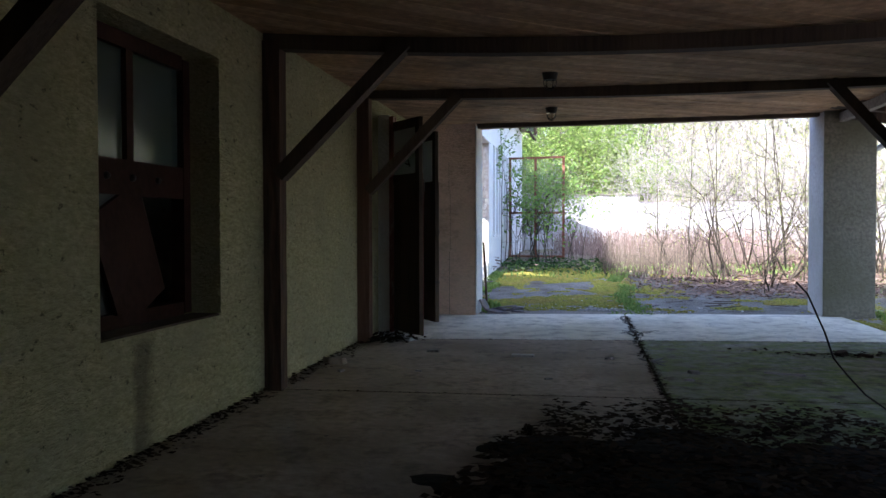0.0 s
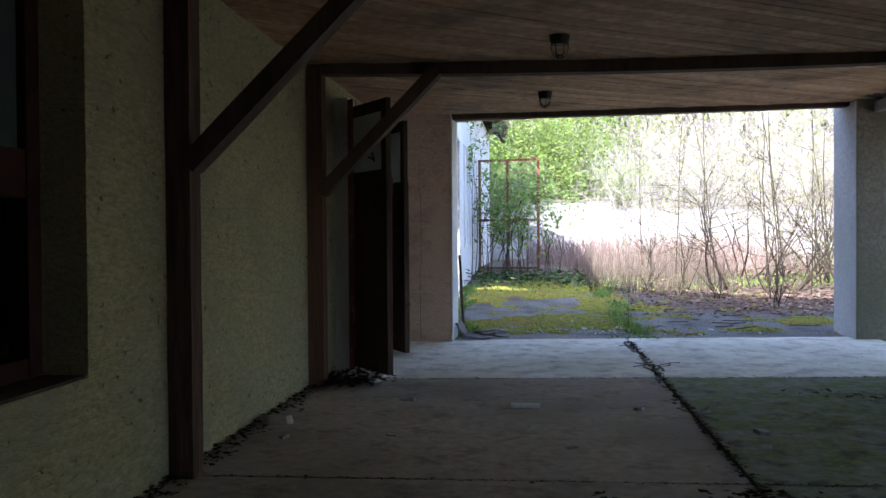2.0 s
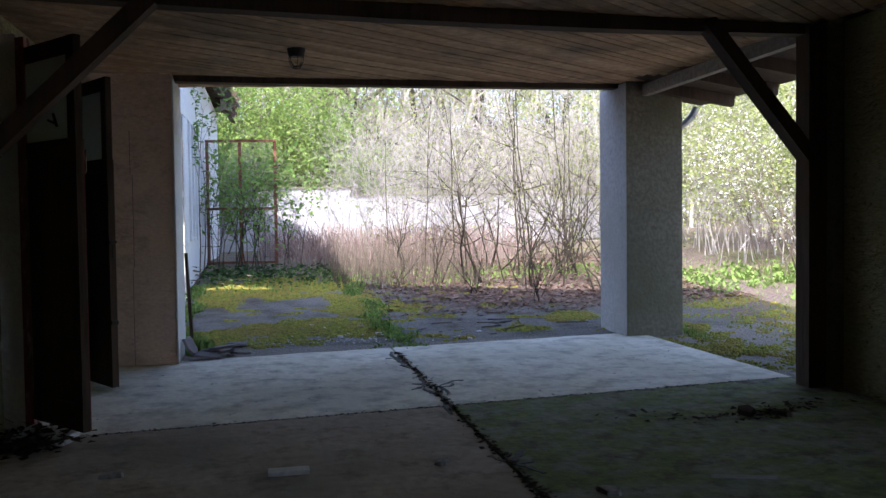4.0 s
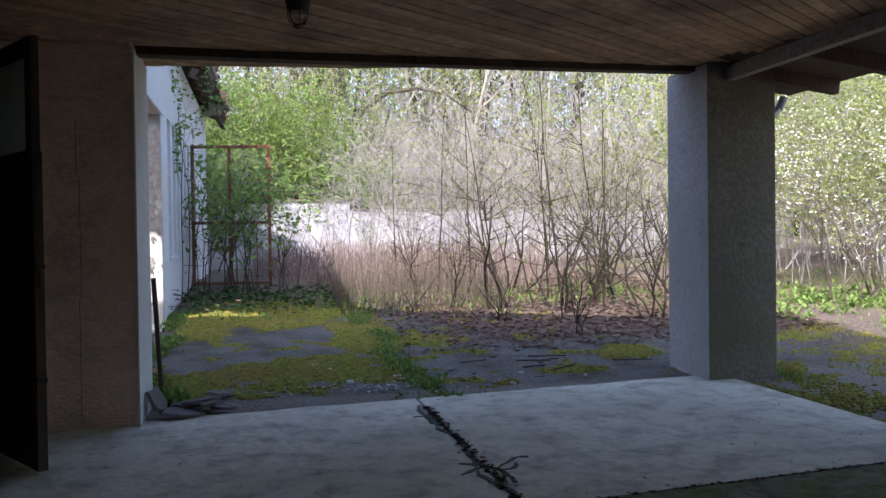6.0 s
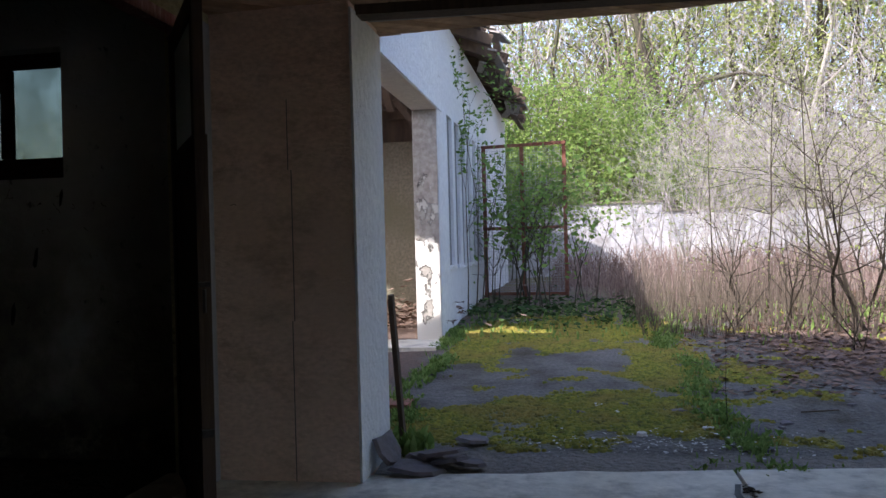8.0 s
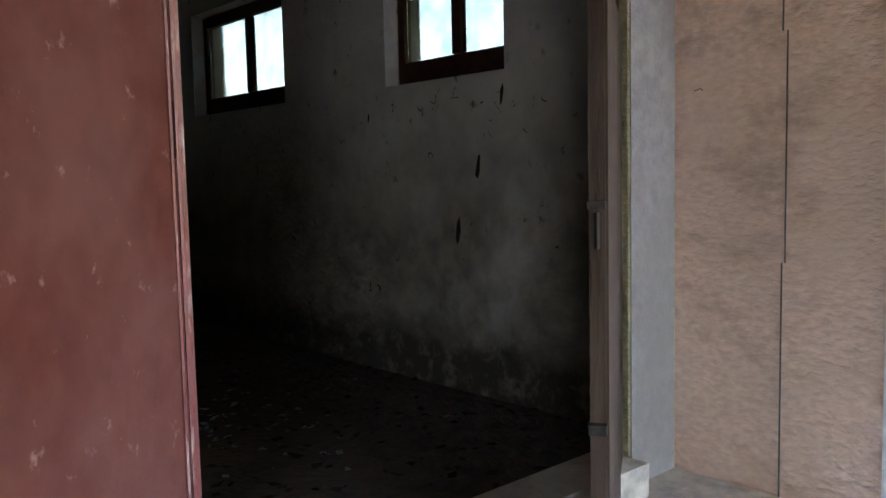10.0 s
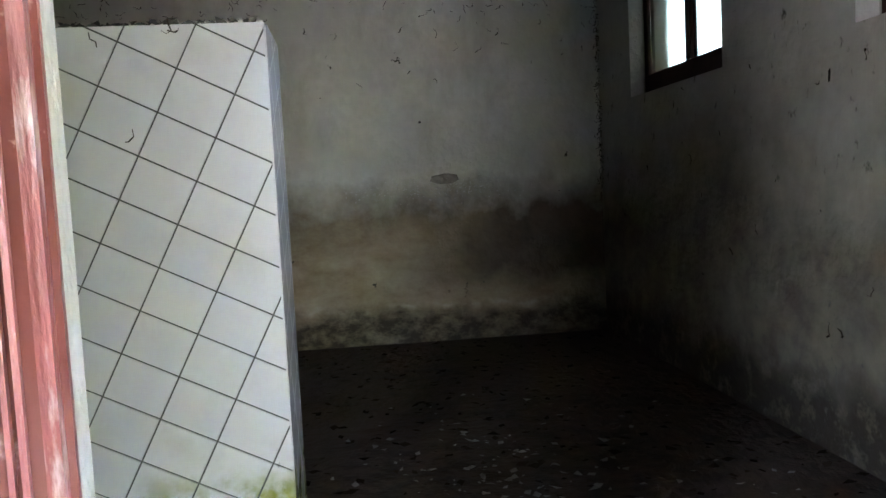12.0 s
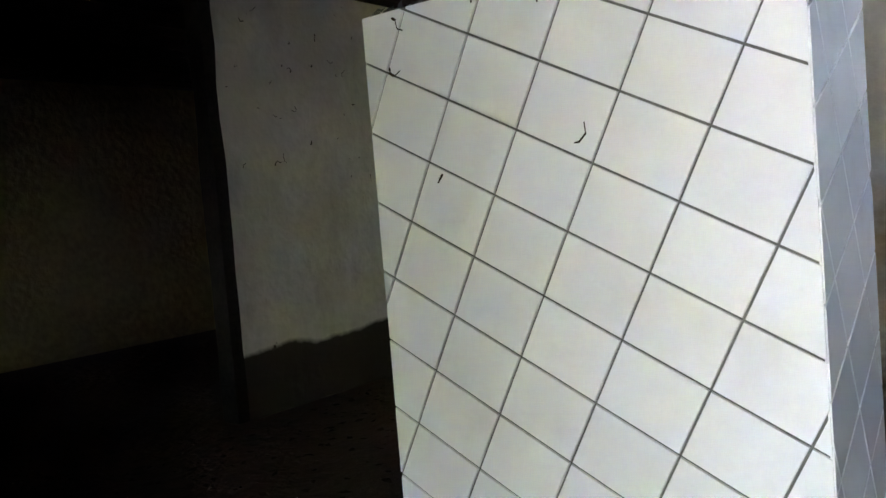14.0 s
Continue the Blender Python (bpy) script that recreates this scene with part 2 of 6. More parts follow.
def room_wall_mat(name, style):
    """Old whitewash over plaster: a stained end wall, a damp long wall darkened as less lit, or a dry cross wall."""
    m, nt, b = base_mat(name, 0.93, 0, 0.3)

    def times(*v):
        out = v[0]
        for w in v[1:]:
            out = math_node(nt, "MULTIPLY", out, w)
        return out

    def below(lo, hi, wob, sc):
        return math_node(nt, "SUBTRACT", 1.0, axis_range(nt, "Z", lo, hi, wob, sc))
    fine = tex_noise(nt, 16, 7)
    col = ramp_mix(nt, fine, (0.80, 0.80, 0.745), (0.71, 0.71, 0.66))
    col = ramp_mix(nt, tex_noise(nt, 1.2, 6, lo=0.4, hi=0.7), col, (0.61, 0.61, 0.54))
    col = ramp_mix(nt, times(tex_noise(nt, 3.5, 8, (1, 1, 0.45), lo=0.5, hi=0.75, rough=0.65), 0.5), col, (0.40, 0.37, 0.29))
    if style == "end":
        salt = times(below(1.30, 1.42, 0.3, 3.0), axis_range(nt, "Y", 9.6, 10.6, 0.5), math_node(nt, "SUBTRACT", 1.0, axis_range(nt, "Y", 11.4, 11.9, 0.5)), tex_noise(nt, 14, 8, lo=0.42, hi=0.7, rough=0.75))
        col = ramp_mix(nt, times(salt, 0.7), col, (0.80, 0.80, 0.78))
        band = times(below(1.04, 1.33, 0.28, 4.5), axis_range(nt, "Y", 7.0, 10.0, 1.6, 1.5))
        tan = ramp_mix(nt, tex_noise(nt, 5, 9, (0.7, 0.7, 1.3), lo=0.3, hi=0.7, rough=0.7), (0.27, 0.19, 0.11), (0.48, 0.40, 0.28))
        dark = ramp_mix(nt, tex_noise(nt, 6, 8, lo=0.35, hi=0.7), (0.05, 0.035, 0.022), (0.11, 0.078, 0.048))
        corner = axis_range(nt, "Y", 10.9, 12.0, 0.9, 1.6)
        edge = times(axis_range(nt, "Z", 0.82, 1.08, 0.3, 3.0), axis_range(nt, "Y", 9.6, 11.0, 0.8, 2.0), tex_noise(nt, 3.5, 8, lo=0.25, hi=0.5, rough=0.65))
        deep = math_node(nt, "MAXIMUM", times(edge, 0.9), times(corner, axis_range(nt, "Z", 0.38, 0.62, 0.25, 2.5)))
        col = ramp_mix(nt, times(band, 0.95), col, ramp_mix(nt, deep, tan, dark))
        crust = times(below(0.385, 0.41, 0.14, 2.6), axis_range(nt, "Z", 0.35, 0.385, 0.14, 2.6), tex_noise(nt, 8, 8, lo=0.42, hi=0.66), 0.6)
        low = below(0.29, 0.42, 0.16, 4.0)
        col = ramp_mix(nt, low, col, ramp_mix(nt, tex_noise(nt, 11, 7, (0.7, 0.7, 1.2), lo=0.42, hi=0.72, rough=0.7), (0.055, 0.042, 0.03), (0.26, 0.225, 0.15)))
        col = ramp_mix(nt, crust, col, (0.55, 0.51, 0.41))
    elif style == "long":
        # whole wall greyed down to stand for the weaker light on it
        col = ramp_mix(nt, 0.5, col, (0.31, 0.31, 0.275))
        damp = times(below(1.0, 2.1, 0.7, 1.4), tex_noise(nt, 1.3, 8, (1, 1, 0.7), lo=0.08, hi=0.44, rough=0.6))
        col = ramp_mix(nt, times(damp, 0.9), col, ramp_mix(nt, tex_noise(nt, 7, 8, lo=0.35, hi=0.7), (0.075, 0.06, 0.04), (0.17, 0.15, 0.105)))
        low = below(0.30, 0.52, 0.3, 3.0)
        col = ramp_mix(nt, low, col, ramp_mix(nt, tex_noise(nt, 9, 8, lo=0.5, hi=0.75, rough=0.7), (0.035, 0.028, 0.02), (0.17, 0.15, 0.11)))
        col = ramp_mix(nt, tex_noise(nt, 13, 7, (1, 1, 0.7), lo=0.62, hi=0.70, rough=0.65), col, (0.10, 0.095, 0.08))
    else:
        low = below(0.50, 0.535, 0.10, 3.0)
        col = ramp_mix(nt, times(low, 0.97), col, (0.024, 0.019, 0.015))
    col = ramp_mix(nt, tex_noise(nt, 9, 8, lo=0.70, hi=0.73, rough=0.6), col, (0.06, 0.055, 0.045))
    nt.links.new(col, b.inputs["Base Color"])
    add_bump(nt, b, fine, 0.45, 0.008)
    return m


def barn_mat():
    """Rough trowelled whitewash gone yellowish, pitted, with a drip stain under the window."""
    m, nt, b = base_mat("barn_plaster", 0.95, 0, 0.25)
    fine = tex_noise(nt, 38, 8, (1, 0.55, 1.5), rough=0.65)
    coarse = tex_noise(nt, 9, 6, (1, 0.6, 1.3))
    col = ramp_mix(nt, fine, (0.58, 0.53, 0.315), (0.35, 0.318, 0.175))
    col = ramp_mix(nt, math_node(nt, "MULTIPLY", tex_noise(nt, 1.6, 6, lo=0.4, hi=0.7), 0.7), col, (0.37, 0.345, 0.225))
    pits = tex_noise(nt, 19, 6, (1, 0.8, 1.2), lo=0.63, hi=0.68, rough=0.6)
    col = ramp_mix(nt, math_node(nt, "MULTIPLY", pits, 0.8), col, (0.11, 0.10, 0.065))
    drip = math_node(nt, "MULTIPLY", axis_range(nt, "Y", 5.27, 5.33, 0.1, 6), math_node(nt, "SUBTRACT", 1.0, axis_range(nt, "Y", 5.42, 5.54, 0.12, 6)))
    drip = math_node(nt, "MULTIPLY", drip, math_node(nt, "SUBTRACT", 1.0, axis_range(nt, "Z", 0.58, 0.66)))
    col = ramp_mix(nt, math_node(nt, "MULTIPLY", drip, 0.65), col, (0.10, 0.09, 0.07))
    nt.links.new(col, b.inputs["Base Color"])
    hgt = math_node(nt, "SUBTRACT", math_node(nt, "ADD", math_node(nt, "MULTIPLY", fine, 0.5), coarse), pits)
    add_bump(nt, b, hgt, 1.0, 0.022)
    return m


def ground_mat():
    m, nt, b = base_mat("yard_ground", 0.92, 0, 0.3)
    fine = tex_noise(nt, 30, 7)
    asphalt = ramp_mix(nt, fine, (0.185, 0.172, 0.16), (0.11, 0.102, 0.095))
    mossc = ramp_mix(nt, tex_noise(nt, 11, 8, rough=0.65), (0.29, 0.28, 0.042), (0.11, 0.125, 0.025))
    litter = ramp_mix(nt, tex_noise(nt, 22, 8, rough=0.7), (0.06, 0.042, 0.038), (0.21, 0.155, 0.14))
    turf = ramp_mix(nt, tex_noise(nt, 14, 8, rough=0.7), (0.075, 0.085, 0.03), (0.21, 0.175, 0.10))
    asphalt = ramp_mix(nt, tex_noise(nt, 1.7, 7, lo=0.45, hi=0.68), asphalt, ramp_mix(nt, fine, (0.085, 0.07, 0.05), (0.055, 0.05, 0.038)))
    at = nt.nodes.new("ShaderNodeAttribute")
    at.attribute_name = "moss"
    moss = math_node(nt, "MULTIPLY", at.outputs["Fac"], tex_noise(nt, 26, 8, lo=0.30, hi=0.52, rough=0.7))
    col = ramp_mix(nt, moss, asphalt, mossc)
    far = axis_range(nt, "Y", 18.3, 19.8, 1.2, 0.9)
    east = axis_range(nt, "X", 1.6, 2.6, 1.0, 0.8)
    north = axis_range(nt, "Y", 15.2, 16.2, 0.9, 0.9)
    col = ramp_mix(nt, math_node(nt, "MULTIPLY", east, north), col, litter)
    turf2 = ramp_mix(nt, tex_noise(nt, 0.5, 5, lo=0.4, hi=0.6), turf, litter)
    col = ramp_mix(nt, far, col, turf2)
    col = ramp_mix(nt, axis_range(nt, "X", 4.8, 5.6, 1.0, 1.2), col, turf2)
    apron = math_node(nt, "SUBTRACT", 1.0, axis_range(nt, "Y", 13.32, 13.5, 0.25, 2.5))
    col = ramp_mix(nt, apron, col, ramp_mix(nt, fine, (0.24, 0.21, 0.18), (0.16, 0.145, 0.13)))
    west = math_node(nt, "SUBTRACT", 1.0, axis_range(nt, "X", -1.45, -1.2, 0.3, 3))
    col = ramp_mix(nt, west, col, ramp_mix(nt, fine, (0.17, 0.11, 0.085), (0.10, 0.075, 0.06)))
    nt.links.new(col, b.inputs["Base Color"])
    hgt = math_node(nt, "ADD", math_node(nt, "MULTIPLY", moss, 1.2), tex_noise(nt, 24, 7))
    add_bump(nt, b, hgt, 0.8, 0.02)
    return m


def slab_mossy_mat():
    m, nt, b = base_mat("mossy_concrete", 0.9, 0, 0.35)
    fine = tex_noise(nt, 14, 6)
    col = ramp_mix(nt, fine, (0.26, 0.25, 0.22), (0.17, 0.165, 0.145))
    g = math_node(nt, "MULTIPLY", math_node(nt, "MULTIPLY", tex_noise(nt, 1.3, 6, lo=0.25, hi=0.48), tex_noise(nt, 4.5, 8, lo=0.3, hi=0.55, rough=0.65)), 0.95)
    col = ramp_mix(nt, g, col, ramp_mix(nt, tex_noise(nt, 12, 8, rough=0.7), (0.04, 0.065, 0.012), (0.16, 0.20, 0.04)))
    col = ramp_mix(nt, tex_noise(nt, 5, 8, lo=0.52, hi=0.64, rough=0.7), col, (0.05, 0.046, 0.028))
    nt.links.new(col, b.inputs["Base Color"])
    add_bump(nt, b, fine, 0.5, 0.006)
    return m


def peeled_mat():
    """Broken render on the column: off-white below, more grey patches upwards, dark ragged cracks."""
    m, nt, b = base_mat("peeling_render", 0.95, 0, 0.3)
    bare = math_node(nt, "ADD", tex_noise(nt, 5.5, 8, (1, 1, 0.6), lo=0.25, hi=0.75, rough=0.65), math_node(nt, "MULTIPLY", axis_range(nt, "Z", 0.9, 2.6, 0.3, 3.0), 0.45))
    r = nt.nodes.new("ShaderNodeMapRange")
    r.inputs[1].default_value, r.inputs[2].default_value = 0.66, 0.72
    nt.links.new(bare, r.inputs[0])
    rim = nt.nodes.new("ShaderNodeMapRange")
    rim.inputs[1].default_value, rim.inputs[2].default_value = 0.045, 0.015
    nt.links.new(math_node(nt, "ABSOLUTE", math_node(nt, "SUBTRACT", bare, 0.67)), rim.inputs[0])
    col = ramp_mix(nt, r.outputs[0], (0.60, 0.58, 0.53), ramp_mix(nt, tex_noise(nt, 18, 7), (0.44, 0.41, 0.37), (0.28, 0.255, 0.225)))
    col = ramp_mix(nt, math_node(nt, "MULTIPLY", rim.outputs[0], tex_noise(nt, 4, 6, lo=0.45, hi=0.55)), col, (0.10, 0.09, 0.08))
    nt.links.new(col, b.inputs["Base Color"])
    add_bump(nt, b, math_node(nt, "SUBTRACT", 1.0, r.outputs[0]), 1.0, 0.03)
    return m


M_CROSS, M_ROOMN, M_BARN = room_wall_mat("whitewashed_cross_wall", "cross"), room_wall_mat("dimmed_damp_long_wall", "long"), barn_mat()
M_ROOM, M_GROUND, M_MOSSY, M_PEEL = room_wall_mat("damp_end_wall", "end"), ground_mat(), slab_mossy_mat(), peeled_mat()
def tile_mat():
    """White glazed tiles, stained green and yellow low down."""
    m, nt, b = base_mat("white_glazed_tile", 0.2, 0, 0.5)
    oi = nt.nodes.new("ShaderNodeObjectInfo")
    col = ramp_mix(nt, oi.outputs["Random"], (0.74, 0.745, 0.75), (0.70, 0.705, 0.71))
    col = ramp_mix(nt, tex_noise(nt, 5, 7, lo=0.55, hi=0.9), col, (0.6, 0.59, 0.55))
    low = math_node(nt, "MULTIPLY", math_node(nt, "SUBTRACT", 1.0, axis_range(nt, "Z", 0.30, 0.42, 0.25, 5.0)), math_node(nt, "MULTIPLY", axis_range(nt, "Y", 10.02, 10.2, 0.2, 5.0), tex_noise(nt, 9, 8, lo=0.40, hi=0.58)))
    col = ramp_mix(nt, low, col, ramp_mix(nt, tex_noise(nt, 16, 5), (0.24, 0.27, 0.04), (0.42, 0.42, 0.16)))
    col = ramp_mix(nt, tex_noise(nt, 38, 5, lo=0.78, hi=0.80), col, (0.12, 0.10, 0.08))
    nt.links.new(col, b.inputs["Base Color"])
    add_bump(nt, b, tex_noise(nt, 3, 2), 0.03, 0.002)
    return m


M_TILE = tile_mat()
M_EARTH = surf("dark_earth_floor", (0.072, 0.046, 0.033), (0.036, 0.023, 0.017), (0.082, 0.056, 0.041), 12, 1.2, 0.9, 0.8, 0.02, dirt=(0.13, 0.10, 0.08), dirt_amount=(0.66, 0.74), dirt_scale=11)
M_OCHRE = surf("ochre_plaster", (0.46, 0.39, 0.22), (0.33, 0.28, 0.16), (0.37, 0.33, 0.22), 14, 1, 0.95, 0.5, 0.01)
M_FARWALL = surf("white_yard_wall", (0.46, 0.46, 0.49), (0.33, 0.33, 0.36), (0.36, 0.355, 0.37), 5, 0.8, 0.95, 0.5, 0.02, dirt=(0.22, 0.205, 0.20), dirt_amount=(0.5, 0.68), dirt_scale=2.2)
M_ROOF = surf("old_roof_cover", (0.14, 0.09, 0.075), (0.09, 0.06, 0.05), None, 9, 1, 0.9, 0.6, 0.02)


# ---- building helpers ----
ROOM = Matrix.Translation((-0.042, 1.135, 0.128)) @ Matrix.Diagonal((0.905, 0.905, 0.905, 1))   # the side room's own measure and raised floor
PLACE = {"m": Matrix()}

def thing(name, base, label, category, group="", kind=""):
    ob = new(name)
    ob.location = PLACE["m"] @ Vector(base)
    ob.empty_display_size = 0.1
    return tagged(ob, label, category, group, kind)


def part(name, bm, material, parent=None, label="", smooth=False):
    me = bpy.data.meshes.new(name)
    if isinstance(bm, tuple):
        me.from_pydata(bm[0], [], bm[1])
    else:
        bmesh.ops.recalc_face_normals(bm, faces=bm.faces)
        bm.to_mesh(me)
        bm.free()
    me.transform(PLACE["m"])
    me.materials.append(material)
    if smooth:
        me.shade_smooth()
    ob = new(name, me)
    if parent is not None:
        ob.parent = parent
        if parent.type == "EMPTY":
            ob.matrix_parent_inverse = Matrix.Translation(-Vector(parent.location))
    if label:
        ob["label"] = label
    return ob


def structure(name, bm, material, label):
    return tagged(part(name, bm, material), label, "", "", "structure")


def box(bm, x0, x1, y0, y1, z0, z1, bevel=0.0):
    c = [bm.verts.new((x, y, z)) for z in (z0, z1) for x, y in ((x0, y0), (x1, y0), (x1, y1), (x0, y1))]
    fs = [bm.faces.new([c[i] for i in q]) for q in ((3, 2, 1, 0), (4, 5, 6, 7), (0, 1, 5, 4), (1, 2, 6, 5), (2, 3, 7, 6), (3, 0, 4, 7))]
    if bevel:
        bmesh.ops.bevel(bm, geom=list({e for f in fs for e in f.edges}), offset=bevel, segments=2, affect="EDGES", profile=0.6)
    return bm


def bx(*a, bevel=0.0):
    return box(bmesh.new(), *a, bevel=bevel)


def bar(bm, p, q, w, h, up=(0, 0, 1), steps=1, sag=0.0, rough=0.0, bevel=0.0):
    """A squared timber from p to q, w across and h along up; it can sag and be uneven."""
    p, q, up = Vector(p), Vector(q), Vector(up)
    d = (q - p).normalized()
    side = d.cross(up).normalized()
    up = side.cross(d).normalized()
    rings = []
    for i in range(steps + 1):
        t = i / steps
        c = p.lerp(q, t) - Vector((0, 0, sag * 4 * t * (1 - t)))
        k = 1 + rough * (noise.noise(Vector((c.x * 2.3, c.y * 2.3, c.z * 2.3))))
        rings.append([bm.verts.new(c + side * (a * w / 2 * k) + up * (b * h / 2 * k)) for a, b in ((-1, -1), (1, -1), (1, 1), (-1, 1))])
    fs = [bm.faces.new(rings[0][::-1]), bm.faces.new(rings[-1])]
    for a, b in zip(rings, rings[1:]):
        fs += [bm.faces.new((a[i], a[(i + 1) % 4], b[(i + 1) % 4], b[i])) for i in range(4)]
    if bevel:
        es = [e for e in {e for f in fs for e in f.edges} if len(e.link_faces) == 2 and e.calc_face_angle(0) > 0.8]
        bmesh.ops.bevel(bm, geom=es, offset=bevel, segments=1, affect="EDGES")
    return bm


def prism(bm, poly, z0, z1):
    a = [bm.verts.new((x, y, z0)) for x, y in poly]
    b = [bm.verts.new((x, y, z1)) for x, y in poly]
    bm.faces.new(a[::-1]), bm.faces.new(b)
    for i in range(len(poly)):
        j = (i + 1) % len(poly)
        bm.faces.new((a[i], a[j], b[j], b[i]))
    return bm


def holed(axis, lo, hi, u0, u1, z0, z1, holes, bm=None):
    """A wall lo..hi thick along axis, from u0 to u1, with openings (u0, u1, z0, z1) right through it."""
    bm = bm or bmesh.new()
    us = sorted({u0, u1, *(h[0] for h in holes), *(h[1] for h in holes)})
    for a, b in zip(us, us[1:]):
        cuts = sorted((h[2], h[3]) for h in holes if h[0] <= a and h[1] >= b)
        z = z0
        for c, d in cuts + [(z1, z1)]:
            if c > z:
                box(bm, lo, hi, a, b, z, c) if axis == "x" else box(bm, a, b, lo, hi, z, c)
            z = d
    bmesh.ops.remove_doubles(bm, verts=bm.verts, dist=0.0005)
    return bm


def clip(poly, x0, x1, y0, y1):
    """A convex polygon cut to a rectangle."""
    for ax, lim, s in ((0, x0, 1), (0, x1, -1), (1, y0, 1), (1, y1, -1)):
        out = []
        for a, b in zip(poly, poly[1:] + poly[:1]):
            ia, ib = s * (a[ax] - lim) >= 0, s * (b[ax] - lim) >= 0
            if ia:
                out.append(a)
            if ia != ib:
                k = (lim - a[ax]) / (b[ax] - a[ax])
                out.append((a[0] + k * (b[0] - a[0]), a[1] + k * (b[1] - a[1])))
        poly = out
        if len(poly) < 3:
            return []
    return poly


def gz(x, y):
    """Height of the ground outside."""
    if y < 12.9 and x < 4.0:
        return -0.06
    z = -0.03 + 0.055 * min(max(y - 12.9, 0), 9.5) + 0.035 * max(x - 4.2, 0) * min(1, max(0, (30 - x) / 10))
    z += 0.03 * min(max(0, y - 31), 12) + (0.30 + 0.11 * noise.noise(Vector((x * 0.11, 2.0, 0)))) * min(max(0, y - 44), 42)
    if x < -1.5:
        z = min(z, 0.25)
    near = 0.02 if y < 18 else 0.05
    return z + near * noise.noise(Vector((x * 0.9, y * 0.9, 0.3))) + 0.012 * noise.noise(Vector((x * 4, y * 4, 1.3)))


# ---- ground and floors ----
MOSS_LOBES = ((0.45, 14.4, 0.95, 0.75), (-0.75, 14.1, 0.35, 0.5), (0.1, 18.2, 1.4, 1.2), (-0.85, 16.9, 0.4, 0.8), (1.0, 16.2, 0.4, 1.4), (3.65, 14.6, 0.45, 0.4), (1.75, 15.7, 0.5, 0.35), (2.75, 14.0, 0.35, 0.2))


def moss_density(x, y):
    """How thickly moss covers the asphalt: a few ragged mats, bare between."""
    rough = 0.9 * noise.noise(Vector((x * 1.5, y * 1.5, 3))) + 0.9 * noise.noise(Vector((x * 4.1, y * 4.1, 9)))
    if x > 3.98:
        return (0.55 if x < 4.75 else 0.15) + rough if y < 15.5 and not (y > 13.1 and x < 4.45) else 0.0
    if not (-1.15 < x < 3.98 and 13.42 < y < 19.8):
        return 0.0
    lobe = max(1.0 - ((x - cx) / a) ** 2 - ((y - cy) / b_) ** 2 for cx, cy, a, b_ in MOSS_LOBES)
    return 0.12 + 1.0 * max(lobe, -0.45) + rough


def axis_steps(breaks):
    out = []
    for a, b, n in breaks:
        out += [a + (b - a) * i / n for i in range(n)]
    return out + [breaks[-1][1]]


gx = axis_steps([(-400, -30, 8), (-30, -2.4, 14), (-2.4, 8, 105), (8, 30, 44), (30, 400, 10)])
gy = axis_steps([(-400, -30, 8), (-30, 12.6, 16), (12.6, 24, 115), (24, 60, 48), (60, 600, 12)])
gv = [(x, y, gz(x, y)) for y in gy for x in gx]
gf = [(j * len(gx) + i, j * len(gx) + i + 1, (j + 1) * len(gx) + i + 1, (j + 1) * len(gx) + i) for j in range(len(gy) - 1) for i in range(len(gx) - 1)]
ground = structure("ground", (gv, gf), M_GROUND, "cracked asphalt yard overgrown with yellow-green moss, turf and leaf litter")
ground.data.shade_smooth()
cover = ground.data.attributes.new("moss", "FLOAT", "POINT")
for k, (x, y, z) in enumerate(gv):
    cover.data[k].value = max(0.0, min(1.0, 1.4 * moss_density(x, y))) if 10 < y < 20 and -2 < x < 8 else 0.0

ROWS_Y = [(-3.2, 0.0), (1.35, 0.0), (4.25, 0.015), (7.17, 0.035), (10.06, 0.095), (12.76, 0.12)]
COLS_X = [-2.3, 1.06, 3.95]
floor = thing("floor", (1, 5, 0), "stained concrete slab floor with open dirt-filled joints", "floor", kind="structure")
for r in range(5):
    for c in range(2):
        g = 0.012
        xa, xb = (-1.88 if c == 0 else COLS_X[1]) + g * (c > 0), COLS_X[c + 1] - g * (c == 0)
        lo, hi = ROWS_Y[r], ROWS_Y[r + 1]
        edge = lambda rr, x: rr[0] + rr[1] * (x + 1.88)
        n = 10
        xs = [xa + (xb - xa) * i / n for i in range(n + 1)]
        low = [(x, edge(lo, x) + g + 0.008 * noise.noise(Vector((x * 3, r, 0)))) for x in xs]
        top = [(x, edge(hi, x) - g + (0.05 if r == 4 else 0.008) * noise.noise(Vector((x * 3, r + 9, 0)))) for x in reversed(xs)]
        b = prism(bmesh.new(), low + top, -0.12, 0.004 * noise.noise(Vector((r, c, 5))))
        # paler concrete only in the row by the opening, standing for daylight there
        part("slab", b, M_MOSSY if c == 1 and r in (2, 3) else M_CONC if r == 4 else M_DIMDIRTC, floor)
PLACE["m"] = ROOM
structure("room_floor", bx(-8.6, -2.1, 2.0, 12.7, -0.12, -0.004), M_EARTH, "dark damp earth floor of the room")

PLACE["m"] = Matrix()

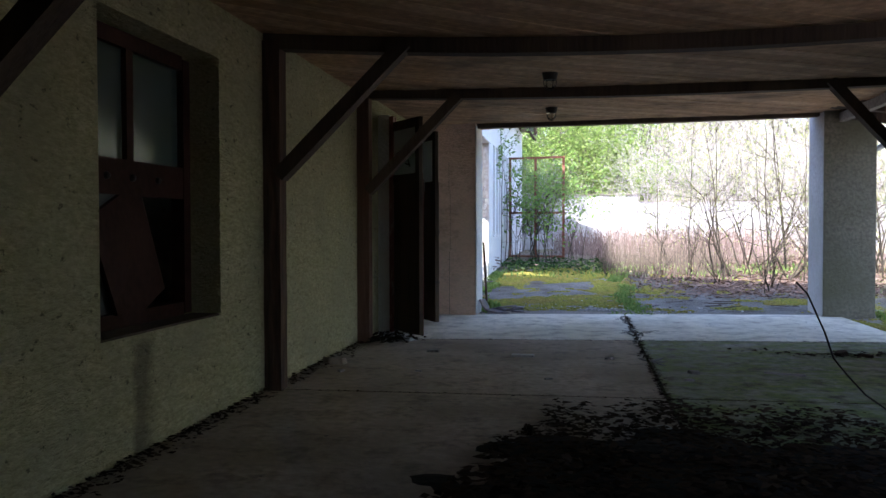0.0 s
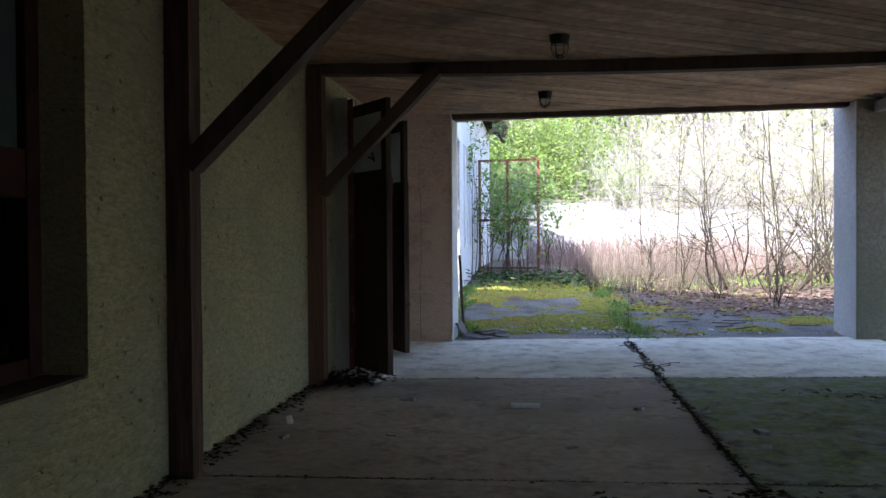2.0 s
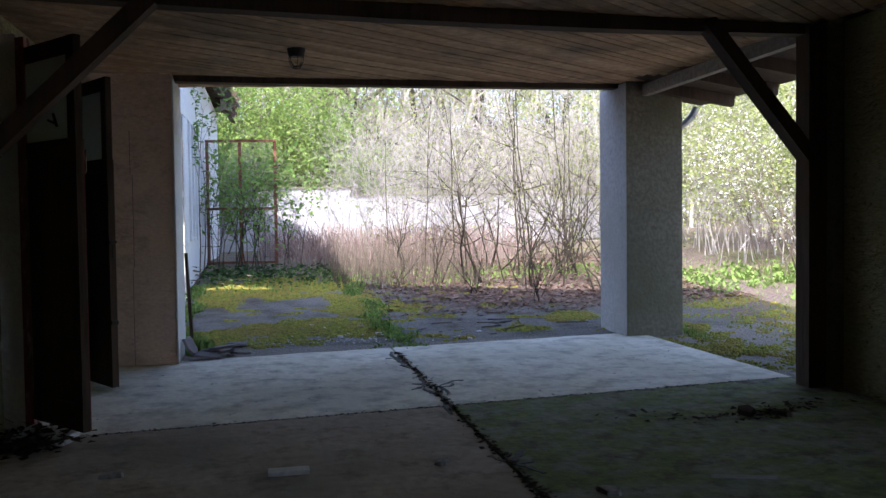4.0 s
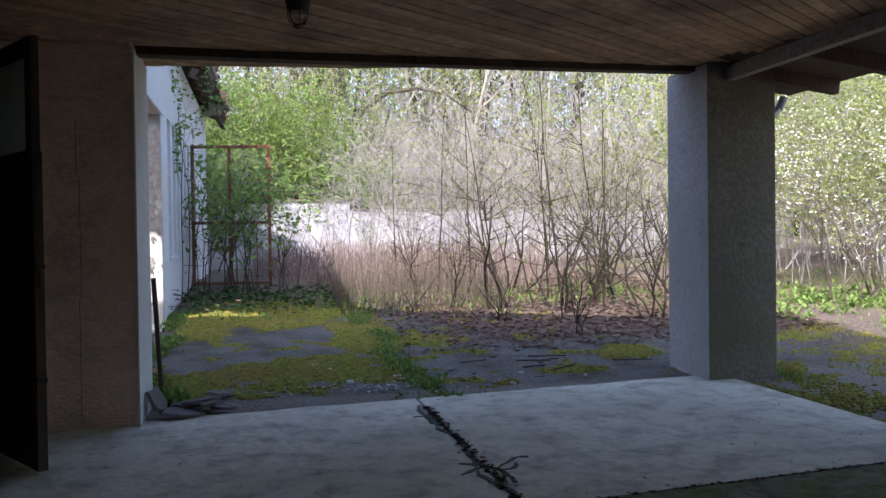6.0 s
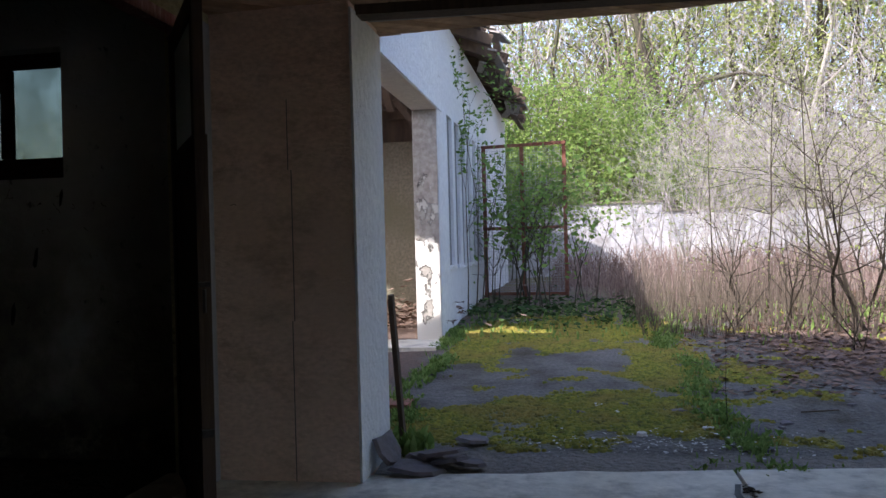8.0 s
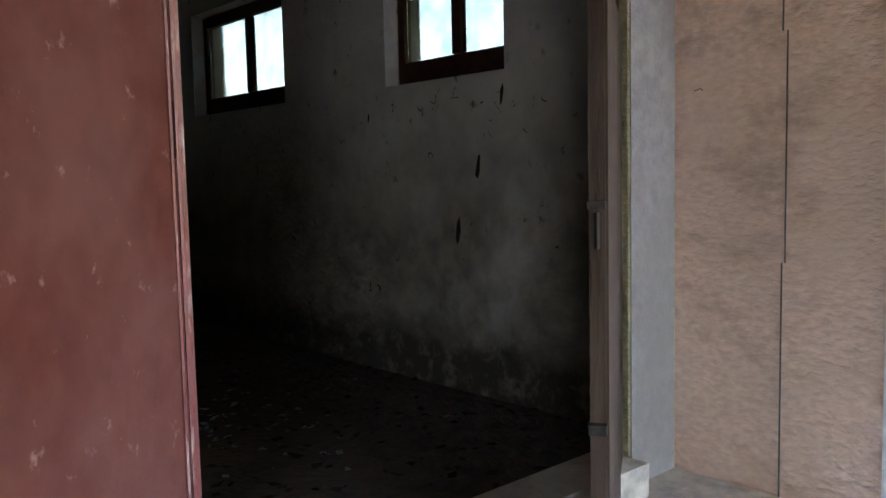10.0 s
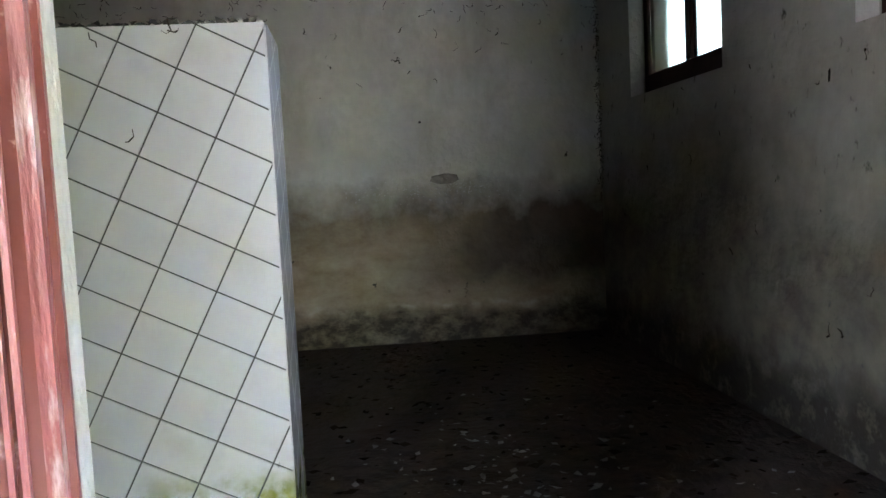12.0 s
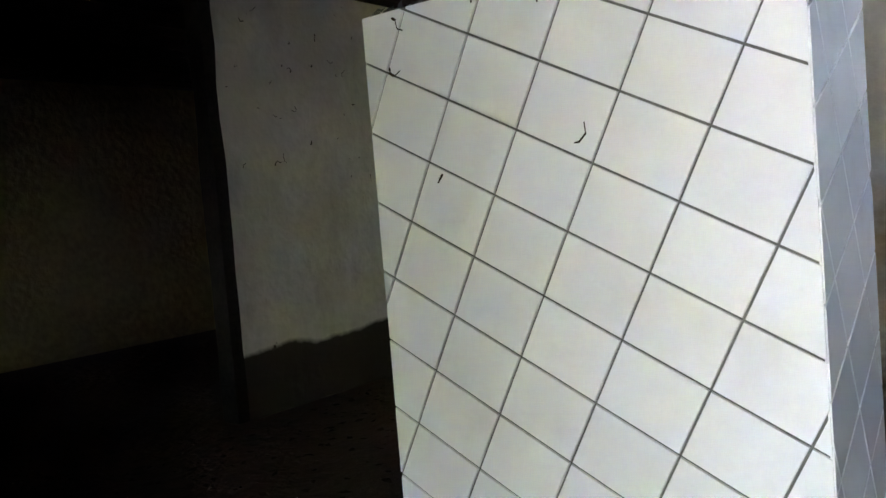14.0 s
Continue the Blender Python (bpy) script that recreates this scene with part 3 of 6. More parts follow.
# ---- walls ----
WIN = (5.0, 6.37, 0.64, 2.32)
DOOR = (10.44, 12.38, -0.01, 2.5)
structure("wall_west", holed("x", -2.22, -1.88, -3.2, 9.84, 0, 2.95, [WIN]), M_BARN, "rough yellowish plastered barn wall with a window")
wdoor = structure("wall_doorway", holed("x", -1.93, -1.83, 9.84, 12.7, 0, 2.95, [DOOR]), M_BARN, "thin plastered wall with the doorway to the side room")
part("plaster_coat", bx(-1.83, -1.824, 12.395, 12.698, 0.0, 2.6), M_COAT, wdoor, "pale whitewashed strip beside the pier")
# wing added to keep south-east skylight off the far pillar's front
structure("wing_blocker", bx(4.63, 5.3, 10.24, 10.44, -0.1, 2.6), M_PILLAR, "plain rendered wing wall added beside the pillar to block light")
structure("wall_south", bx(-1.88, 4.3, -3.4, -3.2, -0.1, 2.9), M_BARN, "plain plastered end wall of the barn")
structure("wall_east", holed("x", 4.1, 4.35, -3.2, 10.2, -0.1, 2.75, [(4.4, 6.9, -0.09, 2.4)]), M_BARN, "plain plastered side wall of the barn with open bays")
b = bx(-1.88, -1.0, 12.7, 13.36, -0.1, 2.70, bevel=0.012)
pier = tagged(part("wall_pier", b, M_PIER), "pinkish-brown plastered wall pier beside the doorway", "", "", "structure")
part("plaster_coat", bx(-1.0, -0.985, 12.69, 13.37, 0.0, 2.64), M_WHITE, pier, "whitewashed flank with chipped edge")
b = bmesh.new()
for z0, z1, dx in ((0.0, 0.9, 0.0), (0.9, 1.75, 0.012), (1.75, 2.15, -0.006)):
    box(b, -1.371 + dx, -1.3675 + dx, 12.694, 12.701, z0, z1)
part("crack", b, M_GROUT, pier, "thin dark vertical crack")
PLACE["m"] = ROOM
b = bmesh.new()
holed("y", 12.7, 13.0, -8.6, -2.06, -0.1, 3.05, [(-6.62, -5.15, 1.8, 2.64), (-3.97, -2.95, 1.8, 2.64)], b)
structure("wall_north", b, M_ROOMN, "damp-stained plaster wall of the room, darkened as dimly lit, with two high windows")
b = bx(-7.6, -7.38, 8.02, 12.7, -0.1, 2.93)
box(b, -7.6, -7.38, 6.4, 8.02, -0.1, 2.66)
box(b, -7.6, -7.38, 6.4, 6.95, 2.66, 2.93)
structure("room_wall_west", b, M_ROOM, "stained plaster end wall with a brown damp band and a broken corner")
rb = random.Random(8)
for i in range(11):
    y, z = 7.02 + 0.2 * (i % 5) + 0.1 * (i // 5 % 2), 2.665 + 0.075 * (i // 5)
    if y < 7.85:
        tagged(part("loose_brick", bx(-7.56, -7.45 + rb.uniform(-0.03, 0.02), y + 0.005, y + 0.19, z, z + 0.068, bevel=0.006), M_CLAY), "red clay brick bedded in the broken top of the wall", "brick", "loose bricks")
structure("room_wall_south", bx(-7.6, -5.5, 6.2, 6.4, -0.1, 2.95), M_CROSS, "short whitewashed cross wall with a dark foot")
structure("back_room_wall", bx(-8.6, -2.08, 2.0, 2.2, -0.1, 3.06), M_OCHRE, "ochre plaster wall of the dark back room")
structure("back_room_wall_west", bx(-8.8, -8.6, 2.0, 12.9, -0.1, 3.06), M_OCHRE, "ochre plaster side wall of the back room")
PLACE["m"] = Matrix()
structure("door_reveal", prism(bmesh.new(), [(-1.70, 10.435), (-1.69, 10.497), (-1.945, 10.445), (-1.945, 10.435)], 0, 2.5), M_REVEAL, "whitewashed doorway reveal with flaking paint")


# ---- ceiling of narrow boards, laid askew ----
def ceil_z(x, y):
    s = max(0.0, math.sin(math.pi * (x + 1.88) / 5.9))
    lift = 0.011 * min(1.0, max(0.0, (y - 10.3) / 2.2))
    return 2.655 + (0.014 + lift) * (x + 1.88) - 0.13 * s * math.exp(-((y - 6.6) / 2.4) ** 2) - 0.05 * s * math.exp(-((y - 1.5) / 3) ** 2) + 0.008 * noise.noise(Vector((x, y, 2)))


BOARD_DIR = radians(52)
bd = Vector((math.sin(BOARD_DIR), math.cos(BOARD_DIR)))
bn = Vector((bd.y, -bd.x))
verts, faces = [], []
width = 0.098
for k in range(-130, 80):
    o = bn * (k * width)
    jz = random.uniform(-0.004, 0.004)
    known = {}

    def corner(x, y, up):
        key = (round(x, 4), round(y, 4), up)
        if key not in known:
            known[key] = len(verts)
            verts.append((x, y, ceil_z(x, y) + jz + up))
        return known[key]
    for s in np.arange(-8.0, 22.0, 0.5):
        quad = [o + bd * s + bn * 0.005, o + bd * (s + 0.5) + bn * 0.005, o + bd * (s + 0.5) + bn * (width - 0.005), o + bd * s + bn * (width - 0.005)]
        p = clip([(v.x, v.y) for v in quad], -1.878, 3.95, -3.19, 13.5)
        n = len(p)
        if n < 3:
            continue
        faces.append(tuple(corner(x, y, 0) for x, y in reversed(p)))
        faces += [(corner(*p[q], 0), corner(*p[(q + 1) % n], 0), corner(*p[(q + 1) % n], 0.018), corner(*p[q], 0.018)) for q in range(n)]
structure("ceiling", (verts, faces), M_BOARD, "sagging ceiling of narrow brown boards laid askew")
structure("ceiling_backing", bx(-1.88, 4.35, -3.2, 13.5, 2.80, 2.86), M_WOODD, "dark loft deck over the ceiling boards")
PLACE["m"] = ROOM
b = bmesh.new()
for i, y in enumerate(np.arange(2.2, 12.7, 0.24)):
    box(b, -8.6, -2.08, y + 0.004, y + 0.236, 2.955 + 0.01 * (i % 3), 3.0)
structure("room_ceiling", b, M_WOODD, "blackened plank ceiling of the room")
structure("room_ceiling_deck", bx(-8.8, -2.08, 2.0, 13.0, 3.05, 3.12), M_WOODD, "dark deck over the room")
tagged(part("wall_plate", bar(bmesh.new(), (-7.34, 9.9, 2.93), (-7.34, 12.69, 2.93), 0.09, 0.08), surf("orange_timber", (0.30, 0.13, 0.05), (0.2, 0.085, 0.035), None, 30, 2, 0.8, 0.4, 0.004, stretch=(1, 0.1, 1))), "orange-brown timber plate on the wall head", "", "", "structure")

PLACE["m"] = Matrix()

# ---- roof over the barn: closes the place and shades the yard ----
b = bmesh.new()
g0 = [b.verts.new(v) for v in ((-8.8, 13.52, 2.8), (4.4, 13.52, 2.8), (-2.2, 13.52, 5.5))]
g1 = [b.verts.new(v) for v in ((-8.8, 13.67, 2.8), (4.4, 13.67, 2.8), (-2.2, 13.67, 5.5))]
b.faces.new(g0), b.faces.new(g1[::-1])
for i in range(3):
    b.faces.new((g0[i], g0[(i + 1) % 3], g1[(i + 1) % 3], g1[i]))
structure("wall_gable", b, M_WHITE, "plastered gable above the barn opening")
b = bmesh.new()
bar(b, (-9.2, 4.9, 2.95), (-2.2, 4.9, 5.65), 16.8, 0.12)
bar(b, (4.3, 4.9, 3.05), (-2.2, 4.9, 5.65), 16.8, 0.12)
structure("roof", b, M_ROOF, "old pitched roof over the barn")

# ---- barn timbers ----
def portal(name, y0, y1, z_l, z_r, sag, right_x):
    t = thing(name, (-1.8, y0, 0), "dark timber frame of wall post, brace and sagging tie beam", "timber frame", "barn timber frames")
    part("post", bar(bmesh.new(), (-1.81, y0 + 0.07, 0.0), (-1.81, y0 + 0.07, z_l), 0.13, 0.135, (0, 1, 0), 8, 0, 0.06, 0.008), M_POST, t, "rough reddish-brown post with a waney edge")
    part("brace", bar(bmesh.new(), (-1.76, y0 + 0.05, 1.60), (-0.80, y0 + 0.06, z_l - 0.05), 0.1, 0.125, (0, 1, 0), 4, 0, 0.05, 0.006), M_WOODD, t)
    part("tie_beam", bar(bmesh.new(), (-1.87, y0 + 0.07, z_l), (right_x, y1 + 0.07, z_r), 0.13, 0.11, (0, 0, 1), 14, sag, 0.04, 0.006), M_WOODD, t)
    return t


portal("timber_portal", 7.10, 7.33, 2.60, 2.66, 0.125, 4.09)
p2 = portal("timber_portal", 9.69, 10.26, 2.63, 2.72, 0.045, 3.96)
p3 = portal("timber_portal", 3.85, 3.9, 2.60, 2.66, 0.06, 4.09)
part("post", bar(bmesh.new(), (3.875, 10.28, 0.0), (3.875, 10.28, 2.72), 0.15, 0.16, (0, 1, 0), 6, 0, 0.05, 0.008), M_WOODD, p2)
part("brace", bar(bmesh.new(), (3.82, 10.25, 1.74), (2.93, 10.17, 2.70), 0.1, 0.13, (0, 1, 0), 3, 0, 0.05, 0.006), M_WOODD, p2)
structure("north_beam", bar(bmesh.new(), (-1.0, 12.86, 2.672), (3.72, 13.42, 2.80), 0.14, 0.10, steps=8, sag=0.01, rough=0.03), M_WOODD, "dark weathered edge beam over the opening")
structure("north_fascia", bar(bmesh.new(), (-0.96, 12.96, 2.66), (3.40, 13.47, 2.785), 0.03, 0.07, steps=8, rough=0.05), M_GREYW, "thin weathered fascia board")
structure("east_plate", bar(bmesh.new(), (3.93, 10.3, 2.70), (3.93, 13.2, 2.70), 0.08, 0.12), M_GREYW, "pale weathered wall plate over the side opening")
b = bmesh.new()
bar(b, (3.9, 11.9, 2.82), (5.0, 11.9, 2.66), 3.9, 0.025)
structure("eave_deck", b, M_WOODD, "dark board deck under the side eave")
for y in (10.7, 11.5, 12.3, 13.1):
    structure("eave_rafter", bar(bmesh.new(), (3.9, y, 2.745), (4.95, y, 2.59), 0.09, 0.12), M_WOODD, "dark rafter foot under the eave")


# ---- pillars ----
def pillar(name, x0, x1, y0, y1, label, flank=None):
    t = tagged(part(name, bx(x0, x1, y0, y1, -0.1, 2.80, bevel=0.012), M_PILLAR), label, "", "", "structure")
    b = bmesh.new()
    w = x1 - x0
    # scored diamonds of raised plaster lines
    for i in range(5):
        zc = 0.35 + i * 0.5
        xm = (x0 + x1) / 2
        ring = [(x0 + 0.05, zc), (xm, zc + 0.25), (x1 - 0.05, zc), (xm, zc - 0.25)]
        for a, c in zip(ring, ring[1:] + ring[:1]):
            bar(b, (a[0], y0 - 0.0005, a[1]), (c[0], y0 - 0.0005, c[1]), 0.005, 0.004, (0, 1, 0))
    # flank paler than the front where skylight falls, dark where it is shaded
    part("flank_coat", bx(x0 - 0.008, x0, y0 + 0.002, y1 - 0.002, 0.0, 2.78), flank or M_COAT, t, "flank in the same dark render as the front" if flank else "whitewashed flank, lighter than the shade-darkened front")
    part("scored_pattern", b, M_PILLAR, t, "faint scored diamond pattern in the render")
    verts, faces = [], []
    rng = random.Random(5)
    for _ in range(420):
        cx, cz = rng.gauss((x0 + x1) / 2, 0.085), rng.uniform(0.25, 2.45)
        s = rng.uniform(0.008, 0.024)
        i = len(verts)
        for q in range(5):
            a = q * 1.257 + rng.uniform(-.4, .4)
            verts.append((cx + s * math.cos(a), y0 - 0.0015, cz + s * 1.5 * math.sin(a)))
        verts.append((cx, y0 - 0.004, cz))
        faces += [(i + q, i + (q + 1) % 5, i + 5) for q in range(5)]
    tagged(part("flaking_render", (verts, faces), M_PILLAR, t, "rough flaking strip of render"), kind="stuff")
    return t


pillar("pillar_1", 3.70, 4.37, 13.16, 13.87, "grey rendered square pillar with faint diamonds and mossy foot, front darkened for shade")
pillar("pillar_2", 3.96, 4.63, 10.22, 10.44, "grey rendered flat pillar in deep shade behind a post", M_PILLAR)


# ---- doors ----
def door_leaf(name, hinge, tip, z0, z1, label, inner, inner_label):
    """A framed leaf with a glass light over a boarded panel."""
    h, t = Vector((*hinge, 0)), Vector((*tip, 0))
    d = (t - h).normalized()
    w = (t - h).length
    nrm = Vector((d.y, -d.x, 0))
    ob = thing(name, (h.x, h.y, 0), label, "door", kind="structure")

    def at(s, z, off=0.0):
        return h + d * s + nrm * off + Vector((0, 0, z))
    for s in (0.045, w - 0.045):
        part("stile", bar(bmesh.new(), at(s, z0), at(s, z1), 0.045, 0.09, d, 6, 0, 0.01, 0.004), M_WOODD, ob)
    for z, hh in ((z1 - 0.05, 0.10), (1.76, 0.10), (z0 + 0.08, 0.16)):
        part("rail", bar(bmesh.new(), at(0.09, z), at(w - 0.09, z), 0.04, hh, bevel=0.004), M_WOODD, ob)
    n = 3
    for i in range(n):
        a, c = 0.09 + (w - 0.18) * i / n + 0.002, 0.09 + (w - 0.18) * (i + 1) / n - 0.002
        part("panel_board", bar(bmesh.new(), at((a + c) / 2, z0 + 0.16), at((a + c) / 2, 1.71), 0.02, c - a, d, bevel=0.003), M_WOODD, ob)
    part("inner_sheet", bar(bmesh.new(), at(w / 2, z0, -0.027), at(w / 2, 1.80, -0.027), 0.008, w - 0.004, d), inner, ob, inner_label)
    g = part("pane", bar(bmesh.new(), at(0.09, (1.81 + z1 - 0.1) / 2), at(w - 0.09, (1.81 + z1 - 0.1) / 2), 0.005, z1 - 0.1 - 1.81), M_MILK, ob, "milky dusty glass pane")
    g.visible_shadow = False
    return ob, at, w


# dark outer boards against the red sheet stand for shade on that side
leaf_l, at_l, w_l = door_leaf("door_1", (-1.70, 10.50), (-1.239, 9.955), 0.06, 2.41, "open wooden door leaf with a red inner face, outer boards darkened for shade, and dusty glass light", M_RED, "faded red painted inner sheet")
leaf_r, at_r, w_r = door_leaf("door_2", (-1.865, 12.34), (-1.35, 11.56), 0.02, 2.44, "open dark wooden door leaf with a glass light, ajar by the pier", M_WOODD, "dark boarded inner sheet")
part("latch", bar(bmesh.new(), at_r(w_r - 0.02, 1.16), at_r(w_r + 0.035, 1.16), 0.05, 0.02), M_IRON, leaf_r, "iron latch")
part("latch_hook", bar(bmesh.new(), at_r(w_r + 0.02, 1.14), at_r(w_r + 0.012, 1.04), 0.012, 0.012, (1, 0, 0)), M_IRON, leaf_r, "hanging iron hook")
part("bolt", bar(bmesh.new(), at_r(w_r - 0.02, 0.53), at_r(w_r + 0.03, 0.53), 0.05, 0.03), M_IRON, leaf_r, "iron bolt")
b = bmesh.new()
bar(b, at_l(w_l - 0.03, 1.74, -0.045), at_l(w_l - 0.035, 1.61, -0.05), 0.016, 0.02, (1, 0, 0))
bar(b, at_l(w_l - 0.03, 1.61, -0.05), at_l(w_l - 0.28, 1.60, -0.05), 0.016, 0.02, steps=4, sag=0.012)
part("strap_handle", b, M_IRON, leaf_l, "bent iron strap")
b = bmesh.new()
bar(b, at_l(w_l - 0.30, 1.93, 0.03), at_l(w_l - 0.18, 1.90, 0.05), 0.012, 0.012)
bar(b, at_l(w_l - 0.20, 1.96, 0.05), at_l(w_l - 0.16, 1.88, 0.05), 0.012, 0.012)
part("hook", b, M_IRON, leaf_l, "black iron hook in front of the glass")
dframe = thing("door_frame", (-1.87, 11.1, 0), "weathered pinkish-red painted timber door frame", "door frame", kind="structure")
for y in (10.47,):
    jx = -1.678
    b = bar(bmesh.new(), (jx, y, 0), (jx, y, 2.48), 0.085, 0.045, (1, 0, 0), 10, 0, 0.015, 0.012)
    jamb = part("jamb", b, M_PINK, dframe)
    part("rebate_bead", bar(bmesh.new(), (jx + 0.02, y - (0.05 if y < 11 else -0.05), 0), (jx + 0.02, y - (0.05 if y < 11 else -0.05), 2.48), 0.03, 0.03, (1, 0, 0), 1, 0, 0, 0.007), M_PINK, jamb)
for dy, wd in ((-0.014, 0.008), (0.003, 0.006), (0.016, 0.007)):
    part("moulding", bar(bmesh.new(), (jx + 0.0445, y + dy, 0), (jx + 0.0445, y + dy, 2.48), wd, 0.007, (1, 0, 0), 12, 0, 0.12, 0.0015), M_PINK, jamb)
# no hollow is cut: dark strips paint the shade of the latch slot
for z0, z1 in ((1.30, 1.345), (1.352, 1.42)):
    part("latch_slot_mark", bar(bmesh.new(), (jx + 0.0435, y - 0.03, z0), (jx + 0.0435, y - 0.03, z1), 0.012, 0.006, (1, 0, 0)), M_MAROON, jamb, "dark strip painted as the shade in the latch recess")
part("head", bar(bmesh.new(), (-1.80, 10.50, 2.465), (-1.80, 12.38, 2.465), 0.09, 0.065, bevel=0.006), M_PINK, dframe)
# flat dark strip stands in for the shade in the jamb's mortise
part("mortise_mark", bar(bmesh.new(), at_l(0.06, 1.30, -0.034), at_l(0.06, 1.42, -0.034), 0.004, 0.014, (0, 1, 0)), M_MAROON, leaf_l, "dark strip standing in for the shaded mortise")
tagged(part("threshold", prism(bmesh.new(), [(-1.96, 10.53), (-1.78, 10.53), (-1.72, 12.36), (-1.96, 12.36)], 0.0, 0.13), M_CONC), "worn pale concrete threshold in the doorway", "threshold", kind="structure")


# ---- barn window ----
win = thing("window_1", (-2.0, 5.7, 0.64), "dark red timber barn window with two dusty panes over a broken board", "window", kind="structure")
X = -2.13
for y in (5.045, 6.325):
    part("window_post", bar(bmesh.new(), (X, y, 0.66), (X, y, 2.30), 0.09, 0.09, (1, 0, 0), bevel=0.005), M_MAROON, win)
for z, hh in ((0.69, 0.09), (2.275, 0.09), (1.50, 0.20)):
    part("window_rail", bar(bmesh.new(), (X, 5.09, z), (X, 6.28, z), 0.08, hh, bevel=0.006), M_MAROON, win)
part("mullion", bar(bmesh.new(), (X, 5.66, 1.60), (X, 5.66, 2.23), 0.07, 0.07, (1, 0, 0), bevel=0.005), M_MAROON, win)
for y in (5.4, 5.66, 5.95):
    b = bmesh.new()
    bmesh.ops.create_uvsphere(b, u_segments=8, v_segments=5, radius=0.022, matrix=Matrix.Translation((X + 0.045, y, 1.50)))
    part("bolt_head", b, M_IRON, win)
for a, c in ((5.09, 5.625), (5.695, 6.28)):
    g = part("pane", bx(X - 0.003, X + 0.003, a, c, 1.60, 2.23), M_DUSTY, win, "milky dusty glass pane")
    g.visible_shadow = False
g = part("pane", bx(X - 0.003, X + 0.003, 5.09, 5.62, 0.735, 1.40), M_GRIMY, win, "milky dusty glass pane")
g.visible_shadow = False
part("leaning_board", bar(bmesh.new(), (X + 0.03, 5.80, 0.74), (X + 0.02, 5.52, 1.385), 0.025, 0.50, (0, 1, 0), bevel=0.004), M_MAROON, win, "broken plywood board slumped in the frame")
part("board_edge", bar(bmesh.new(), (X + 0.05, 5.49, 0.74), (X + 0.04, 5.19, 1.385), 0.03, 0.06, (0, 1, 0), bevel=0.004), M_MAROON, win)
part("window_sill", bx(-2.08, -1.89, 5.005, 6.365, 0.642, 0.655), M_WOODD, win, "dark sill strewn with dirt")


# ---- cage lamps ----
def cage_lamp():
    t = thing("ceiling_lamp", (0, 0, 0), "old bulkhead lamp with a wire cage on the boarded ceiling", "ceiling lamp", "cage lamps")
    b = bmesh.new()
    bmesh.ops.create_cone(b, cap_ends=True, segments=20, radius1=0.06, radius2=0.075, depth=0.07, matrix=Matrix.Translation((0, 0, -0.035)))
    part("lamp_base", b, M_IRON, t, smooth=False)
    b = bmesh.new()
    bmesh.ops.create_uvsphere(b, u_segments=16, v_segments=10, radius=0.05, matrix=Matrix.Translation((0, 0, -0.085)) @ Matrix.Diagonal((1, 1, 1.3, 1)))
    part("glass_globe", b, M_GLASS, t, "dusty glass globe", smooth=True)
    b = bmesh.new()
    for i in range(6):
        a = i * math.pi / 3
        pts = [Vector((0.062 * math.cos(a) * math.cos(e), 0.062 * math.sin(a) * math.cos(e), -0.07 - 0.095 * math.sin(e))) for e in np.linspace(0, math.pi / 2, 5)]
        for p, q in zip(pts, pts[1:]):
            bar(b, p, q, 0.005, 0.005, (0.3, 0.2, 0.9))
    part("wire_cage", b, M_IRON, t)
    return t


lamp = cage_lamp()
lamp.location = (0.168, 8.95, ceil_z(0.168, 8.95) + 0.002)
copy_thing(lamp, pose(0.09, 11.55, ceil_z(0.09, 11.55) + 0.002, 0, 0, 40))

# ---- room: tiled block, windows ----
PLACE["m"] = ROOM
TX, TY0, TY1, TZ = -3.69, 9.375, 10.432, 1.815
TDEEP = 0.46
block = thing("tiled_block", (-3.9, 9.9, 0), "free-standing block faced with white tiles laid askew", "tiled partition")
part("core", bx(TX - TDEEP, TX - 0.004, TY0, TY1 - 0.004, -0.005, TZ), M_GROUT, block, "grey mortar core")
E1, E2 = Vector((0.1828, -0.0925)), Vector((-0.0720, -0.1409))
ORG = Vector((9.699, 1.7157))


def lay_tiles(u0, u1, z0, z1, to3, org, mat_t):
    d1, d2 = E1.normalized() * 0.0027, E2.normalized() * 0.0027
    for i in range(-12, 13):
        for j in range(-16, 17):
            c = org + E1 * i + E2 * j
            quad = [c + d1 + d2, c + E1 - d1 + d2, c + E1 + E2 - d1 - d2, c + E2 + d1 - d2]
            p = clip([(q.x, q.y) for q in quad], u0 + 0.001, u1 - 0.001, z0, z1 - 0.001)
            if len(p) < 3:
                continue
            area = abs(sum(a[0] * b_[1] - b_[0] * a[1] for a, b_ in zip(p, p[1:] + p[:1]))) / 2
            if area < 0.0003:
                continue
            n = len(p)
            mx, mz = sum(q[0] for q in p) / n, sum(q[1] for q in p) / n
            inner = [(mx + (q[0] - mx) * 0.985, mz + (q[1] - mz) * 0.985) for q in p]
            vs = [to3(*q, 0.0) for q in p] + [to3(*q, 0.0055) for q in p] + [to3(*q, 0.007) for q in inner]
            fs = [tuple(range(2 * n, 3 * n))]
            for k in range(n):
                m_ = (k + 1) % n
                fs += [(k, m_, n + m_, n + k), (n + k, n + m_, 2 * n + m_, 2 * n + k)]
            part("tile", (vs, fs), mat_t, block)


